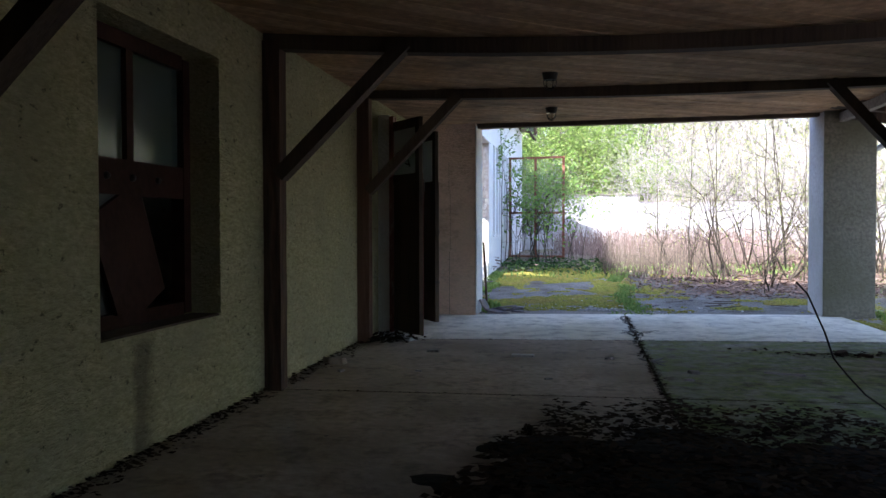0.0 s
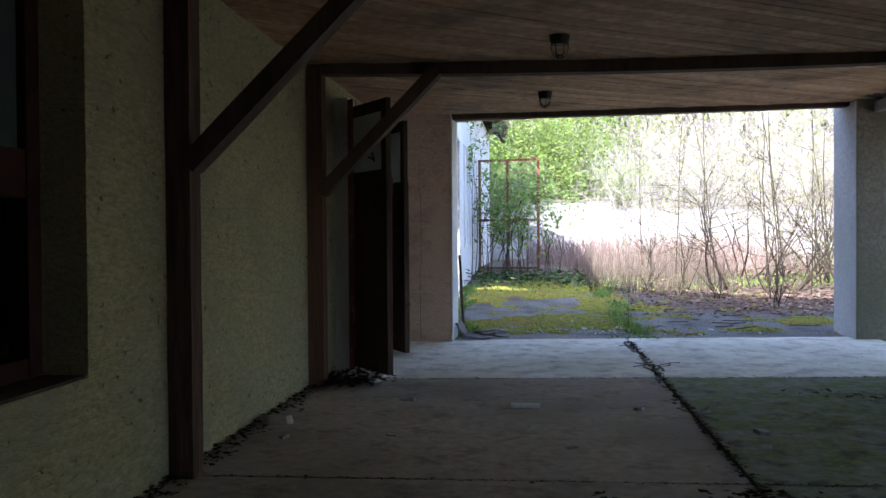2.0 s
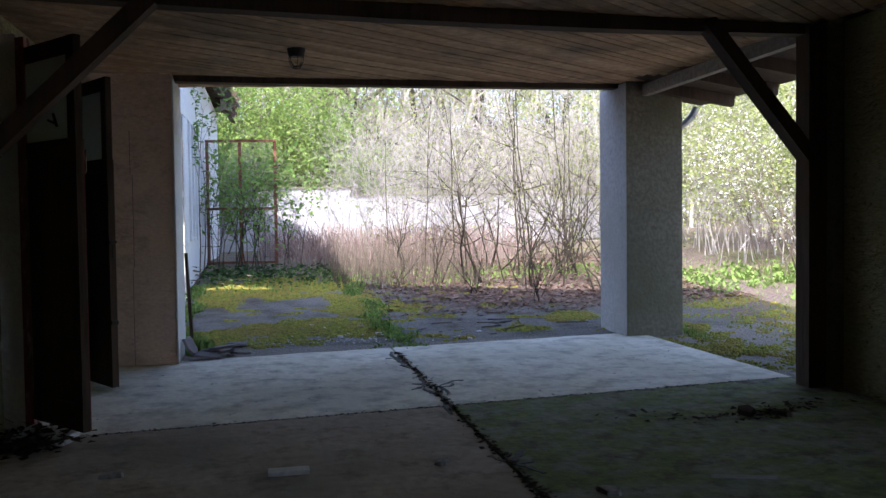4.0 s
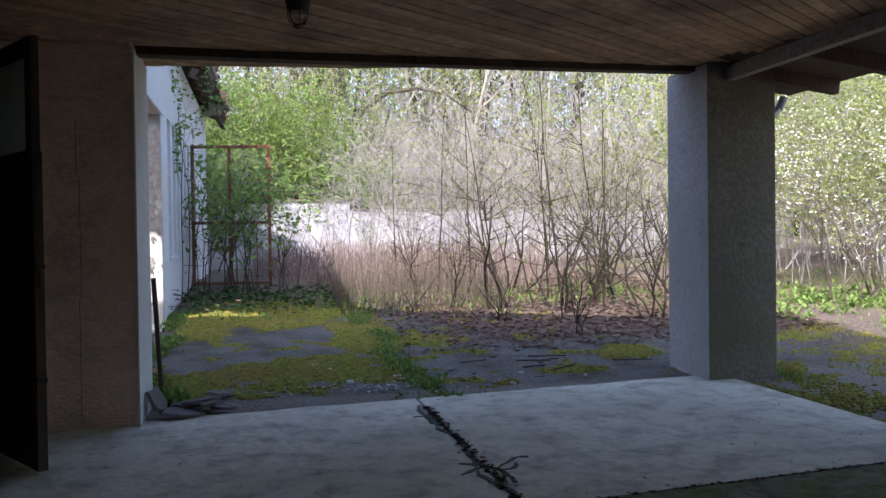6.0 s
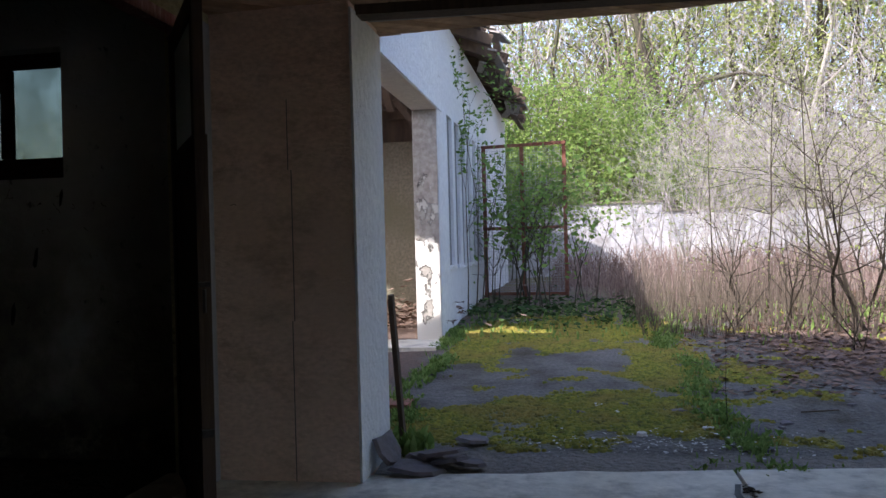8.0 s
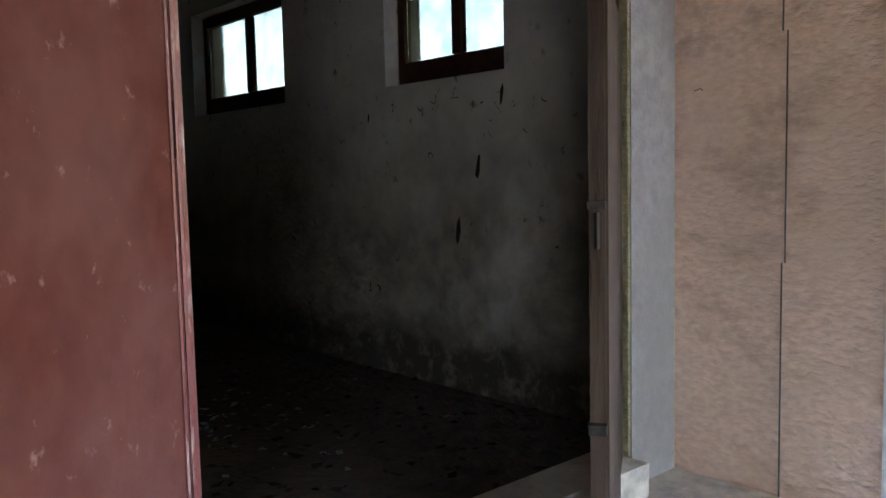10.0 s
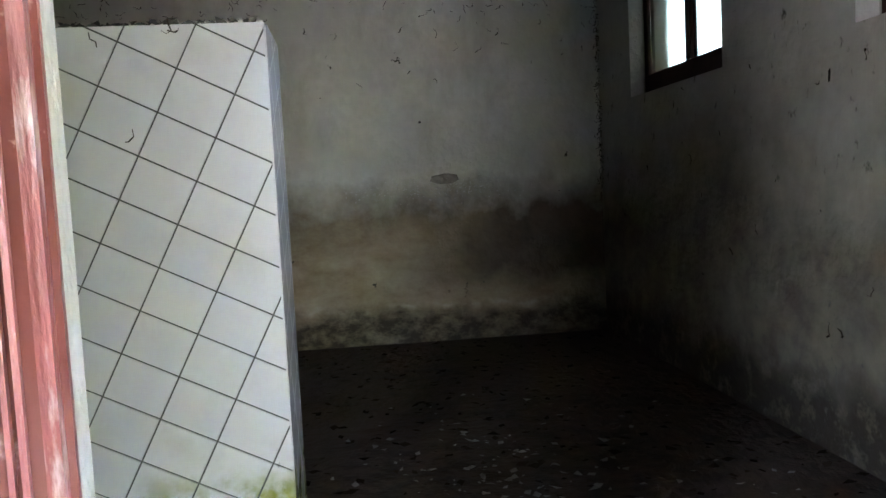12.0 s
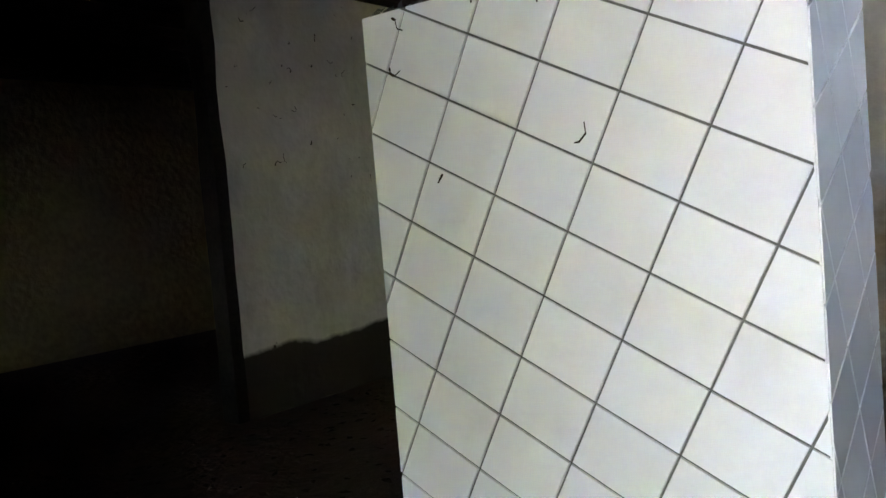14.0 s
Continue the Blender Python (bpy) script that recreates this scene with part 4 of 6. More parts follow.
lay_tiles(TY0, TY1, 0.0, TZ, lambda u, z, o: (TX - 0.005 + o, u, z), ORG, M_TILE)
lay_tiles(TX - TDEEP, TX, 0.0, TZ, lambda u, z, o: (u, TY1 - 0.005 + o, z), Vector((-3.99, 1.60)), M_TILE)
verts, faces = [], []
rng = random.Random(3)
for _ in range(90):
    cy, s = rng.uniform(TY0, TY1), rng.uniform(0.006, 0.02)
    cx = TX - rng.uniform(0.0, 0.04)
    i = len(verts)
    verts += [(cx + rng.uniform(-s, s), cy + rng.uniform(-s, s) * 1.8, TZ + rng.choice((0, 0, 0, s * 1.2))) for _ in range(4)] + [(cx, cy, TZ + s * 0.7)]
    faces += [(i, i + 1, i + 4), (i + 1, i + 2, i + 4), (i + 2, i + 3, i + 4), (i + 3, i, i + 4)]
tagged(part("mortar_dust", (verts, faces), M_GROUT, block, "crumbs of mortar and dirt on the top edge"), kind="stuff")


def room_window(name, x0, x1, z0, z1):
    t = thing(name, ((x0 + x1) / 2, 12.85, z0), "high maroon timber window with two dusty panes", "window", "room windows", "structure")
    y = 12.84
    for x in (x0 + 0.033, x1 - 0.033):
        part("window_post", bar(bmesh.new(), (x, y, z0 + 0.01), (x, y, z1 - 0.01), 0.06, 0.06, (1, 0, 0), bevel=0.004), M_MAROON, t)
    for z in (z0 + 0.075, z1 - 0.05):
        part("window_rail", bar(bmesh.new(), (x0 + 0.065, y, z), (x1 - 0.065, y, z), 0.06, 0.14 if z < 2 else 0.09, bevel=0.004), M_MAROON, t)
    xm = (x0 + x1) / 2 + 0.02
    part("mullion", bar(bmesh.new(), (xm, y, z0 + 0.15), (xm, y, z1 - 0.1), 0.055, 0.07, (1, 0, 0), bevel=0.004), M_MAROON, t)
    for a, c in ((x0 + 0.065, xm - 0.035), (xm + 0.035, x1 - 0.065)):
        g = part("pane", bx(a, c, y - 0.003, y + 0.003, z0 + 0.145, z1 - 0.095), M_FROST, t, "clouded glass pane")
        g.visible_shadow = False
    part("window_reveal", bx(x0, x0 + 0.004, 12.701, 12.80, z0 + 0.002, z1 - 0.002), M_WHITE, t, "whitewashed reveal")
    return t


room_window("window_2", -6.62, -5.15, 1.8, 2.64)
room_window("window_3", -3.97, -2.95, 1.8, 2.64)

PLACE["m"] = Matrix()

# ---- loose things on the barn floor ----
def scatter(name, material, n, place, size, label, category, seed, lift=0.003, curl=0.4, parent=None):
    """Many small bent leaves or crumbs lying about, as one mesh."""
    rng = random.Random(seed)
    verts, faces = [], []
    for _ in range(n):
        x, y, z = place(rng)
        s, a = rng.uniform(*size), rng.uniform(0, 6.28)
        ca, sa = math.cos(a) * s, math.sin(a) * s
        i = len(verts)
        k = [rng.uniform(0, curl) * s for _ in range(4)]
        w = rng.uniform(0.4, 0.8)
        verts += [(x - ca, y - sa, z + lift + k[0]), (x + sa * w, y - ca * w, z + lift + k[1]), (x + ca, y + sa, z + lift + k[2]), (x - sa * w, y + ca * w, z + lift + k[3])]
        faces += [(i, i + 1, i + 2), (i, i + 2, i + 3)]
    return tagged(part(name, (verts, faces), material, parent), label, category, kind="stuff")


def litter_place(rng):
    while True:
        x, y = rng.uniform(-0.5, 3.8), rng.uniform(3.0, 7.1)
        edge = 5.6 - 0.35 * x + 0.6 * noise.noise(Vector((x * 1.5, y * 1.5, 0)))
        d = (y - 3.0) / 4.1
        if x > -0.2 + 0.3 * (y - 5) + 0.5 * noise.noise(Vector((x, y * 1.3, 4))) and y < 6.5 + 0.9 * noise.noise(Vector((x * 1.4, 2.0, 6))) + rng.uniform(0, 0.5) and rng.random() < 1.15 - 0.6 * d * d:
            return x, y, 0.012 + rng.uniform(0, 0.03)


scatter("leaf_litter", M_LITTERD, 14000, litter_place, (0.015, 0.045), "heap of dark rotten leaves drifted over the concrete floor", "leaf litter", 1)
hv = [(x, y, 0.02 + 0.03 * noise.noise(Vector((x * 3, y * 3, 1))) - 0.05 * max(0.0, 0.35 - (x + 0.1 - 0.3 * (y - 5) - 0.5 * noise.noise(Vector((x, y * 1.3, 4))))) - 0.09 * max(0, y - 5.9 - 0.7 * noise.noise(Vector((x * 1.4, 2.0, 6))))) for y in np.arange(2.9, 7.1, 0.1) for x in np.arange(-0.8, 3.9, 0.1)]
nxh = len(np.arange(-0.8, 3.9, 0.1))
hf = [(j * nxh + i, j * nxh + i + 1, (j + 1) * nxh + i + 1, (j + 1) * nxh + i) for j in range(len(hv) // nxh - 1) for i in range(nxh - 1)]
tagged(part("leaf_mould", (hv, hf), M_SOOT), "black leaf mould drifted over the concrete", "leaf mould", kind="stuff")
scatter("floor_crumbs", M_RUBBLE, 700, lambda r: (r.uniform(-1.7, 3.7), r.uniform(2, 12.4), 0.0), (0.004, 0.016), "scattered crumbs of plaster and grit on concrete", "rubble", 2, 0.004, 0.6)
scatter("wall_foot_dirt", M_LITTERD, 1500, lambda r: (-1.87 + abs(r.gauss(0, 0.07)), r.uniform(3, 10.2), r.uniform(0, 0.02)), (0.008, 0.03), "line of dirt and crumbled plaster at the wall foot", "dirt", 4)
scatter("joint_dirt", M_LITTERD, 700, lambda r: (1.06 + r.gauss(0, 0.024) * (1 + max(0, 8 - abs(y_ := r.uniform(6, 12.8)) ) * 0.1), y_, 0.0), (0.008, 0.03), "dark dirt crumbling out of the floor joint", "dirt", 5)


scatter("door_dirt", M_LITTERD, 420, lambda r: (r.gauss(-1.55, 0.13), r.gauss(9.93, 0.16), abs(r.gauss(0, 0.03))), (0.012, 0.05), "dark dirt and crumbled plaster heaped at the open door", "dirt", 6, 0.003, 0.8)
scatter("slab_dirt", M_LITTERD, 170, lambda r: ((x_ := r.gauss(2.95, 0.42)), 9.62 + 0.12 * math.sin(x_ * 4) + r.gauss(0, 0.07), 0.0), (0.008, 0.04), "dark smear of rotten leaves on the mossy slab", "dirt", 7, 0.003, 0.7)
scatter("cross_joint_dirt", M_LITTERD, 1100, lambda r: ((x_ := r.uniform(-1.8, 3.9)), (10.06 + 0.095 * (x_ + 1.88) if r.random() < 0.6 else 7.17 + 0.035 * (x_ + 1.88)) + r.gauss(0, 0.014), -0.004), (0.006, 0.02), "dark dirt filling the cross joints of the floor", "dirt", 8, 0.002, 0.3)


def crack_star(x0, y0, reach, seed, n):
    rng = random.Random(seed)
    b = bmesh.new()
    for k in range(n):
        a = rng.uniform(0, 6.28)
        p = Vector((x0, y0, 0.0))
        for _ in range(rng.randint(3, 6)):
            a += rng.uniform(-0.7, 0.7)
            q = p + Vector((math.cos(a), math.sin(a) * 1.4, 0)) * reach * rng.uniform(0.15, 0.35)
            bar(b, p + Vector((0, 0, 0.002)), q + Vector((0, 0, 0.002)), rng.uniform(0.01, 0.035), 0.004)
            p = q
    return b


tagged(part("floor_crack", crack_star(1.03, 12.45, 0.13, 3, 4), M_GROUT, floor, "dark crack"))
part("floor_crack", crack_star(1.12, 11.0, 0.2, 8, 8), M_GROUT, floor, "dark branching crack with crumbled edges")
part("floor_crack", crack_star(1.08, 8.9, 0.14, 12, 5), M_GROUT, floor, "dark crumbled crack")
b = bmesh.new()
p = Vector((1.02, 12.8, 0.003))
rngc = random.Random(21)
while p.y > 10.2:
    q = p + Vector((rngc.uniform(-0.05, 0.06), -rngc.uniform(0.1, 0.2), 0))
    bar(b, p, q, rngc.uniform(0.012, 0.04), 0.004)
    p = q
part("floor_crack", b, M_GROUT, floor, "long dark crack along the joint")


def lump(x, y, z, sx, sy, sz, seed, rz=0.0):
    """A broken chip or stone with an uneven outline."""
    rng = random.Random(seed)
    b = bmesh.new()
    n = 7
    ring = [(math.cos(k * 6.283 / n + rng.uniform(-.3, .3)) * rng.uniform(0.75, 1.1), math.sin(k * 6.283 / n + rng.uniform(-.3, .3)) * rng.uniform(0.75, 1.1)) for k in range(n)]
    c, s = math.cos(rz), math.sin(rz)
    low = [b.verts.new((x + c * u * sx - s * v * sy, y + s * u * sx + c * v * sy, z)) for u, v in ring]
    top = [b.verts.new((x + (c * u * sx - s * v * sy) * 0.88, y + (s * u * sx + c * v * sy) * 0.88, z + sz * rng.uniform(0.7, 1.1))) for u, v in ring]
    b.faces.new(low[::-1]), b.faces.new(top)
    for k in range(n):
        b.faces.new((low[k], low[(k + 1) % n], top[(k + 1) % n], top[k]))
    return b


tagged(part("floor_chip", bx(-0.19, 0.02, 8.99, 9.075, 0.0, 0.022, bevel=0.005), M_PAPER), "pale broken chip lying flat on the concrete", "debris")
tagged(part("brick_fragment", lump(-1.72, 8.38, 0, 0.14, 0.06, 0.06, 4), M_DIMDIRTC), "grey-brown brick fragment at the wall foot", "brick")
for i, (x, y, s) in enumerate([(-0.97, 9.2, 0.055), (0.72, 9.0, 0.05), (-1.55, 8.0, 0.045), (1.38, 8.35, 0.06), (-0.9, 8.1, 0.03), (0.2, 7.9, 0.03), (2.9, 9.6, 0.09), (3.1, 9.5, 0.07), (0.95, 6.35, 0.05), (1.3, 8.0, 0.04), (-1.45, 9.95, 0.09), (-1.6, 9.85, 0.07)]):
    tagged(part("debris_chip", lump(x, y, 0, s * 1.3, s * 0.7, s * 0.4, 30 + i, i * 0.7), M_PAPER if i in (4, 8) else M_LITTERD if i in (6, 7) else M_RUBBLE), "small chip of rubble on the concrete floor", "debris", "floor chips")
tagged(part("plaster_sheet", prism(bmesh.new(), [(-1.70, 9.98), (-1.36, 9.90), (-1.30, 10.05), (-1.62, 10.32)], 0.0, 0.05), M_WHITE), "broken white plaster sheet behind the door leaf", "plaster")
tagged(part("stick", bar(bmesh.new(), (1.95, 8.42, 0.012), (2.25, 8.32, 0.012), 0.012, 0.014, (0, 0, 1), 4, 0, 0.2), M_PALE), "thin pale stick on the mossy slab", "stick")
cu = bpy.data.curves.new("black_cable", "CURVE")
cu.dimensions, cu.bevel_depth, cu.bevel_resolution = "3D", 0.003, 2
sp = cu.splines.new("POLY")
cab = [(1.085, 3.89, 1.045), (1.12, 3.905, 1.01), (1.18, 3.94, 0.89), (1.21, 3.955, 0.81), (1.254, 3.972, 0.757), (1.32, 4.01, 0.69), (1.388, 4.045, 0.643), (1.6, 4.1, 0.42), (1.75, 4.12, 0.2), (1.85, 4.12, 0.0)]
sp.points.add(len(cab) - 1)
for pt, c in zip(sp.points, cab):
    pt.co = (*c, 1)
cu.materials.append(M_IRON)
tagged(new("black_cable", cu), "stiff bent black cable sticking up from the leaf litter", "cable")

# ---- room litter ----
PLACE["m"] = ROOM
scatter("room_rubble", M_RUBBLE, 280, lambda r: (r.gauss(-4.0, 0.7), r.gauss(11.3, 0.4), 0.0), (0.004, 0.03), "scattered pale rubble and flakes on the dark earth floor", "rubble", 9, 0.004, 0.6)
scatter("room_dirt", M_LITTERD, 1800, lambda r: (r.uniform(-7.3, -2.1), min(12.65, r.uniform(6.6, 12.7)), 0.0), (0.01, 0.04), "dark crumbs and leaves over the earth floor", "dirt", 10)


def cobwebs(name, seed, n, place, label):
    """Dark dusty threads and scraps clinging to a wall."""
    rng = random.Random(seed)
    b = bmesh.new()
    for _ in range(n):
        p, along = place(rng)
        p = Vector(p)
        a = rng.choice((0.0, 0.2, -1.4, -1.2, -1.6, 0.6))
        for _ in range(rng.randint(1, 5)):
            a += rng.uniform(-1.5, 1.5)
            q = p + (Vector(along) * math.cos(a) + Vector((0, 0, 1)) * math.sin(a)) * rng.uniform(0.006, 0.026)
            bar(b, p, q, rng.choice((0.0015, 0.002, 0.003, 0.004, 0.008)), rng.uniform(0.001, 0.004), (0.3, 0.5, 0.8))
            p = q
    return tagged(part(name, b, M_LITTERD), label, "cobweb", kind="stuff")


cobwebs("cobweb", 31, 230, lambda r: ((-7.376, r.uniform(7, 12.68), 2.95 - abs(r.gauss(0, 0.35))), (0, 1, 0)), "dark dusty cobweb threads on the room wall")
cobwebs("cobweb", 32, 200, lambda r: ((-7.375 + r.uniform(0, 0.05), 12.68, r.uniform(1.1, 2.9)), (0.7, 0.7, 0)), "dark cobwebs down the room corner")
cobwebs("cobweb", 33, 22, lambda r: ((r.gauss(-2.9, 0.6), 12.697, 1.76 - abs(r.gauss(0, 0.16))), (1, 0, 0)), "dark threads hanging below the window")
cobwebs("cobweb", 34, 24, lambda r: ((r.uniform(-7.2, -2.3), 12.697, r.uniform(0.3, 1.8)), (1, 0, 0)), "dark specks on the damp wall")
cobwebs("cobweb", 35, 9, lambda r: ((TX + 0.004, r.uniform(TY0, TY1), r.choice((TZ - 0.02, r.uniform(0.3, TZ)))), (0, 1, 0)), "dusty threads on the tiles")
for x, z, l in ((-3.16, 1.29, 0.16), (-3.33, 0.92, 0.2), (-4.15, 1.62, 0.06), (-2.97, 1.67, 0.12)):
    streak = part("soot_streak", lump(0, 0, 0, l * 0.11, l * 0.5, 0.004, int(l * 1000)), M_SOOT)
    streak.matrix_world = ROOM @ pose(x, 12.699, z, 90, 8, 0) @ ROOM.inverted()
    tagged(streak, "black tarry streak on the damp wall", "stain", "streaks")
scatter_rng = random.Random(55)
verts, faces = [], []
for _ in range(420):
    y, z, s = scatter_rng.gauss(11.25, 0.42), scatter_rng.gauss(1.24, 0.05), scatter_rng.uniform(0.001, 0.004)
    i = len(verts)
    for k in range(5):
        a = k * 1.257 + scatter_rng.uniform(-.4, .4)
        verts.append((-7.3785, y + s * 1.6 * math.cos(a), z + s * math.sin(a)))
    verts.append((-7.374, y, z))
    faces += [(i + k, i + (k + 1) % 5, i + 5) for k in range(5)]
tagged(part("efflorescence", (verts, faces), M_WHITE), "white salt bloom along the damp line of the wall", "salt bloom", kind="stuff")
tagged(part("scraped_patch", lump(0, 0, 0, 0.13, 0.045, 0.003, 77), M_GREYW), "dark scraped lens-shaped patch on the plaster", "stain").matrix_world = ROOM @ pose(-7.378, 11.42, 1.29, 90, 0, 90) @ ROOM.inverted()
rl = random.Random(66)
b = bmesh.new()
for _ in range(70):
    x, y, l, a = rl.uniform(-7.3, -4.2), rl.uniform(7.0, 12.5), rl.uniform(0.15, 0.9), rl.gauss(0.25, 0.25)
    z = 2.945 - rl.uniform(0.0, 0.03)
    bar(b, (x, y, z), (x + l * math.sin(a), min(12.66, y + l * math.cos(a)), z - rl.uniform(-0.01, 0.04)), rl.uniform(0.01, 0.05), 0.012, (0, 0, 1), 3, 0, 0.5)
tagged(part("broken_laths", b, M_WOODD), "broken dark laths and splinters under the dark room ceiling", "lath", kind="stuff")
tagged(part("room_post", bar(bmesh.new(), (-5.46, 6.33, 0.0), (-5.46, 6.33, 2.95), 0.09, 0.15, (0, 1, 0), 12, 0, 0.2, 0.01), M_SOOT), "blackened timber post at the end of the cross wall", "post")
cobwebs("cobweb", 36, 40, lambda r: ((r.uniform(-7.3, -5.5), 6.403, r.uniform(1.6, 2.9)), (1, 0, 0)), "dark specks and threads on the cross wall")
PLACE["m"] = Matrix()


# ---- white outbuilding ----
BX0, BX1 = -1.66, -1.36
holes = [(13.6, 17.72, -0.2, 2.92)] + [(18.42 + i * 0.62, 18.42 + i * 0.62 + 0.42, 1.07, 2.97) for i in range(6)]
outb = thing("outbuilding", (-1.5, 18, 0), "whitewashed ruined outbuilding with a wide gateway and slit windows", "building", kind="structure")
part("front_wall", holed("x", BX0, BX1, 13.4, 27.0, -0.2, 4.15, holes), M_WHITE, outb, "whitewashed wall with grimy foot")
part("column_face", bx(BX0 + 0.005, BX1 - 0.01, 17.695, 17.722, 0.0, 2.92, bevel=0.006), M_PEEL, outb, "column face with broken render")
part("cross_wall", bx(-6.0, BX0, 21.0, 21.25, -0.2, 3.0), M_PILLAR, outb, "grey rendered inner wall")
# dark sheet added to close the bright sky gap over the inner wall
part("sky_gap_sheet", bx(-6.0, BX0, 21.06, 21.11, 3.0, 4.42), M_WOODD, outb, "dark sheet added above the inner wall to hide the sky")
# out of view; raised to 6 m so no sun enters behind the slits
part("back_wall", bx(-6.3, -6.0, 18.6, 27.0, -0.2, 6.0), M_PILLAR, outb, "grey rear wall, unseen, raised to block the sun")
part("end_wall", bx(-6.0, BX0, 26.7, 27.0, -0.2, 4.15), M_WHITE, outb)
part("lintel_band", bx(BX1 - 0.004, BX1 + 0.012, 13.4, 18.0, 2.93, 3.10), M_WHITE, outb, "plain plaster band over the gateway")
part("gateway_sill", bx(BX0 - 0.5, BX1 + 0.05, 16.9, 17.7, 0.05, 0.24), M_CONC, outb, "pale concrete step in the gateway")
for i in range(6):
    y = 18.42 + i * 0.62
    part("slit_sill", bx(BX0, BX1 + 0.03, y, y + 0.42, 1.03, 1.075), M_WHITE, outb)
    # grey sheet near the outer face stands in for the shaded reveal
    part("slit_shade", bx(BX1 - 0.05, BX1 - 0.042, y, y + 0.42, 1.075, 2.97), M_SLITSHADE, outb, "grey sheet standing in for the shaded slit reveal")
rngr = random.Random(44)
for y in np.arange(18.6, 27, 0.75):
    part("rafter", bar(bmesh.new(), (-0.75 + rngr.uniform(-.15, .1), y, 4.12 + rngr.uniform(-.06, .05)), (-5.8, y + rngr.uniform(-.2, .2), 6.0), 0.1, 0.14), M_WOODD, outb)
for i in range(30):
    y = rngr.uniform(19.2, 26)
    z = rngr.uniform(4.05, 4.5)
    x = rngr.uniform(-1.15, -0.8)
    part("roof_board", bar(bmesh.new(), (x, y, z), (x + rngr.uniform(-.35, .15), y + rngr.uniform(0.4, 1.4), z + rngr.uniform(-.2, .2)), rngr.uniform(0.08, 0.16), 0.025, (0.3, 0, 1)), M_GREYW if i % 3 else M_WOODD, outb)
part("roof_cover", bar(bmesh.new(), (-1.0, 21.3, 4.30), (-5.9, 21.3, 6.1), 11.2, 0.06), M_ROOF, outb, "sagging broken roof, partly added for its shade")
# unseen roof piece, added to shade the upper column and the inside
part("roof_cover", bar(bmesh.new(), (-1.2, 15.1, 4.35), (-4.5, 15.1, 5.61), 2.2, 0.06), M_ROOF, outb, "sagging broken roof, partly added for its shade")
for i in range(48):
    y, x = rngr.uniform(18.5, 21.0), rngr.uniform(-4.6, -1.8)
    part("fallen_timber", bar(bmesh.new(), (x, y, 2.95 + rngr.uniform(0, 0.9)), (x + rngr.uniform(-1, 1), y + rngr.uniform(-0.9, 0.9), 3.3 + rngr.uniform(0, 0.9)), rngr.uniform(.06, .16), rngr.uniform(0.03, .1)), M_WOODD, outb)
scatter("leaf_pile", M_LITTER, 1500, lambda r: (r.gauss(-2.7, 0.7), r.gauss(19.3, 0.8), max(0.02, gz(-2.5, 18)) + abs(r.gauss(0, 0.16))), (0.03, 0.09), "heap of brown dead leaves inside the ruined outbuilding", "leaf pile", 61, 0.0, 0.8)
tagged(part("clay_brick", bx(-1.28, -1.08, 14.35, 14.62, gz(-1.2, 14.5) - 0.01, gz(-1.2, 14.5) + 0.05, bevel=0.006), M_CLAY), "orange clay brick lying by the wall", "brick")
tagged(part("leaning_plank", bar(bmesh.new(), (-0.93, 13.52, gz(-0.9, 13.5)), (-0.97, 13.42, 1.0), 0.03, 0.07, (0, 1, 0), 3, 0, 0.1), M_WOODD), "dark weathered plank leaning on the pier", "plank")

# ---- rusty gate ----
gate = thing("mesh_gate", (-0.65, 21.9, gz(-0.65, 21.9)), "tall rusty steel gate frame with wire mesh, overgrown by saplings", "gate")
GY = lambda x: 21.95 - 0.18 * (x + 1.33)
for x in (-1.30, -0.66, 0.03):
    part("gate_post", bar(bmesh.new(), (x, GY(x), gz(x, GY(x)) - 0.02), (x, GY(x), 2.98), 0.06, 0.06, (0, 1, 0), bevel=0.004), M_RUST, gate)
for z in (2.96, 1.60, 0.52):
    part("gate_rail", bar(bmesh.new(), (-1.33, GY(-1.33) - 0.032, z), (0.06, GY(0.06) - 0.032, z), 0.05, 0.05), M_RUST, gate)
b = bmesh.new()
for x in np.arange(-1.25, 0.03, 0.045):
    bar(b, (x, GY(x) + 0.03, 0.55), (x, GY(x) + 0.03, 2.93), 0.004, 0.004, (0, 1, 0))
for z in np.arange(0.55, 2.93, 0.045):
    bar(b, (-1.3, GY(-1.3) + 0.034, z), (0.03, GY(0.03) + 0.034, z), 0.004, 0.004)
part("wire_mesh", b, M_ZINC, gate, "fine grey wire mesh")

# ---- far yard wall ----
fw = thing("yard_wall", (6, 30, 0), "white painted yard wall with flaking paint", "wall", kind="structure")
part("wall_section", bx(-6.0, 2.35, 29.8, 30.05, 0.2, 2.34), M_FARWALL, fw)
part("wall_section", bx(2.35, 12.6, 29.82, 30.05, 0.2, 2.10), M_FARWALL, fw)
part("coping", bx(-6.0, 2.38, 29.74, 30.1, 2.34, 2.39), M_PILLAR, fw)
part("coping", bx(2.38, 12.6, 29.76, 30.1, 2.10, 2.15), M_PILLAR, fw)


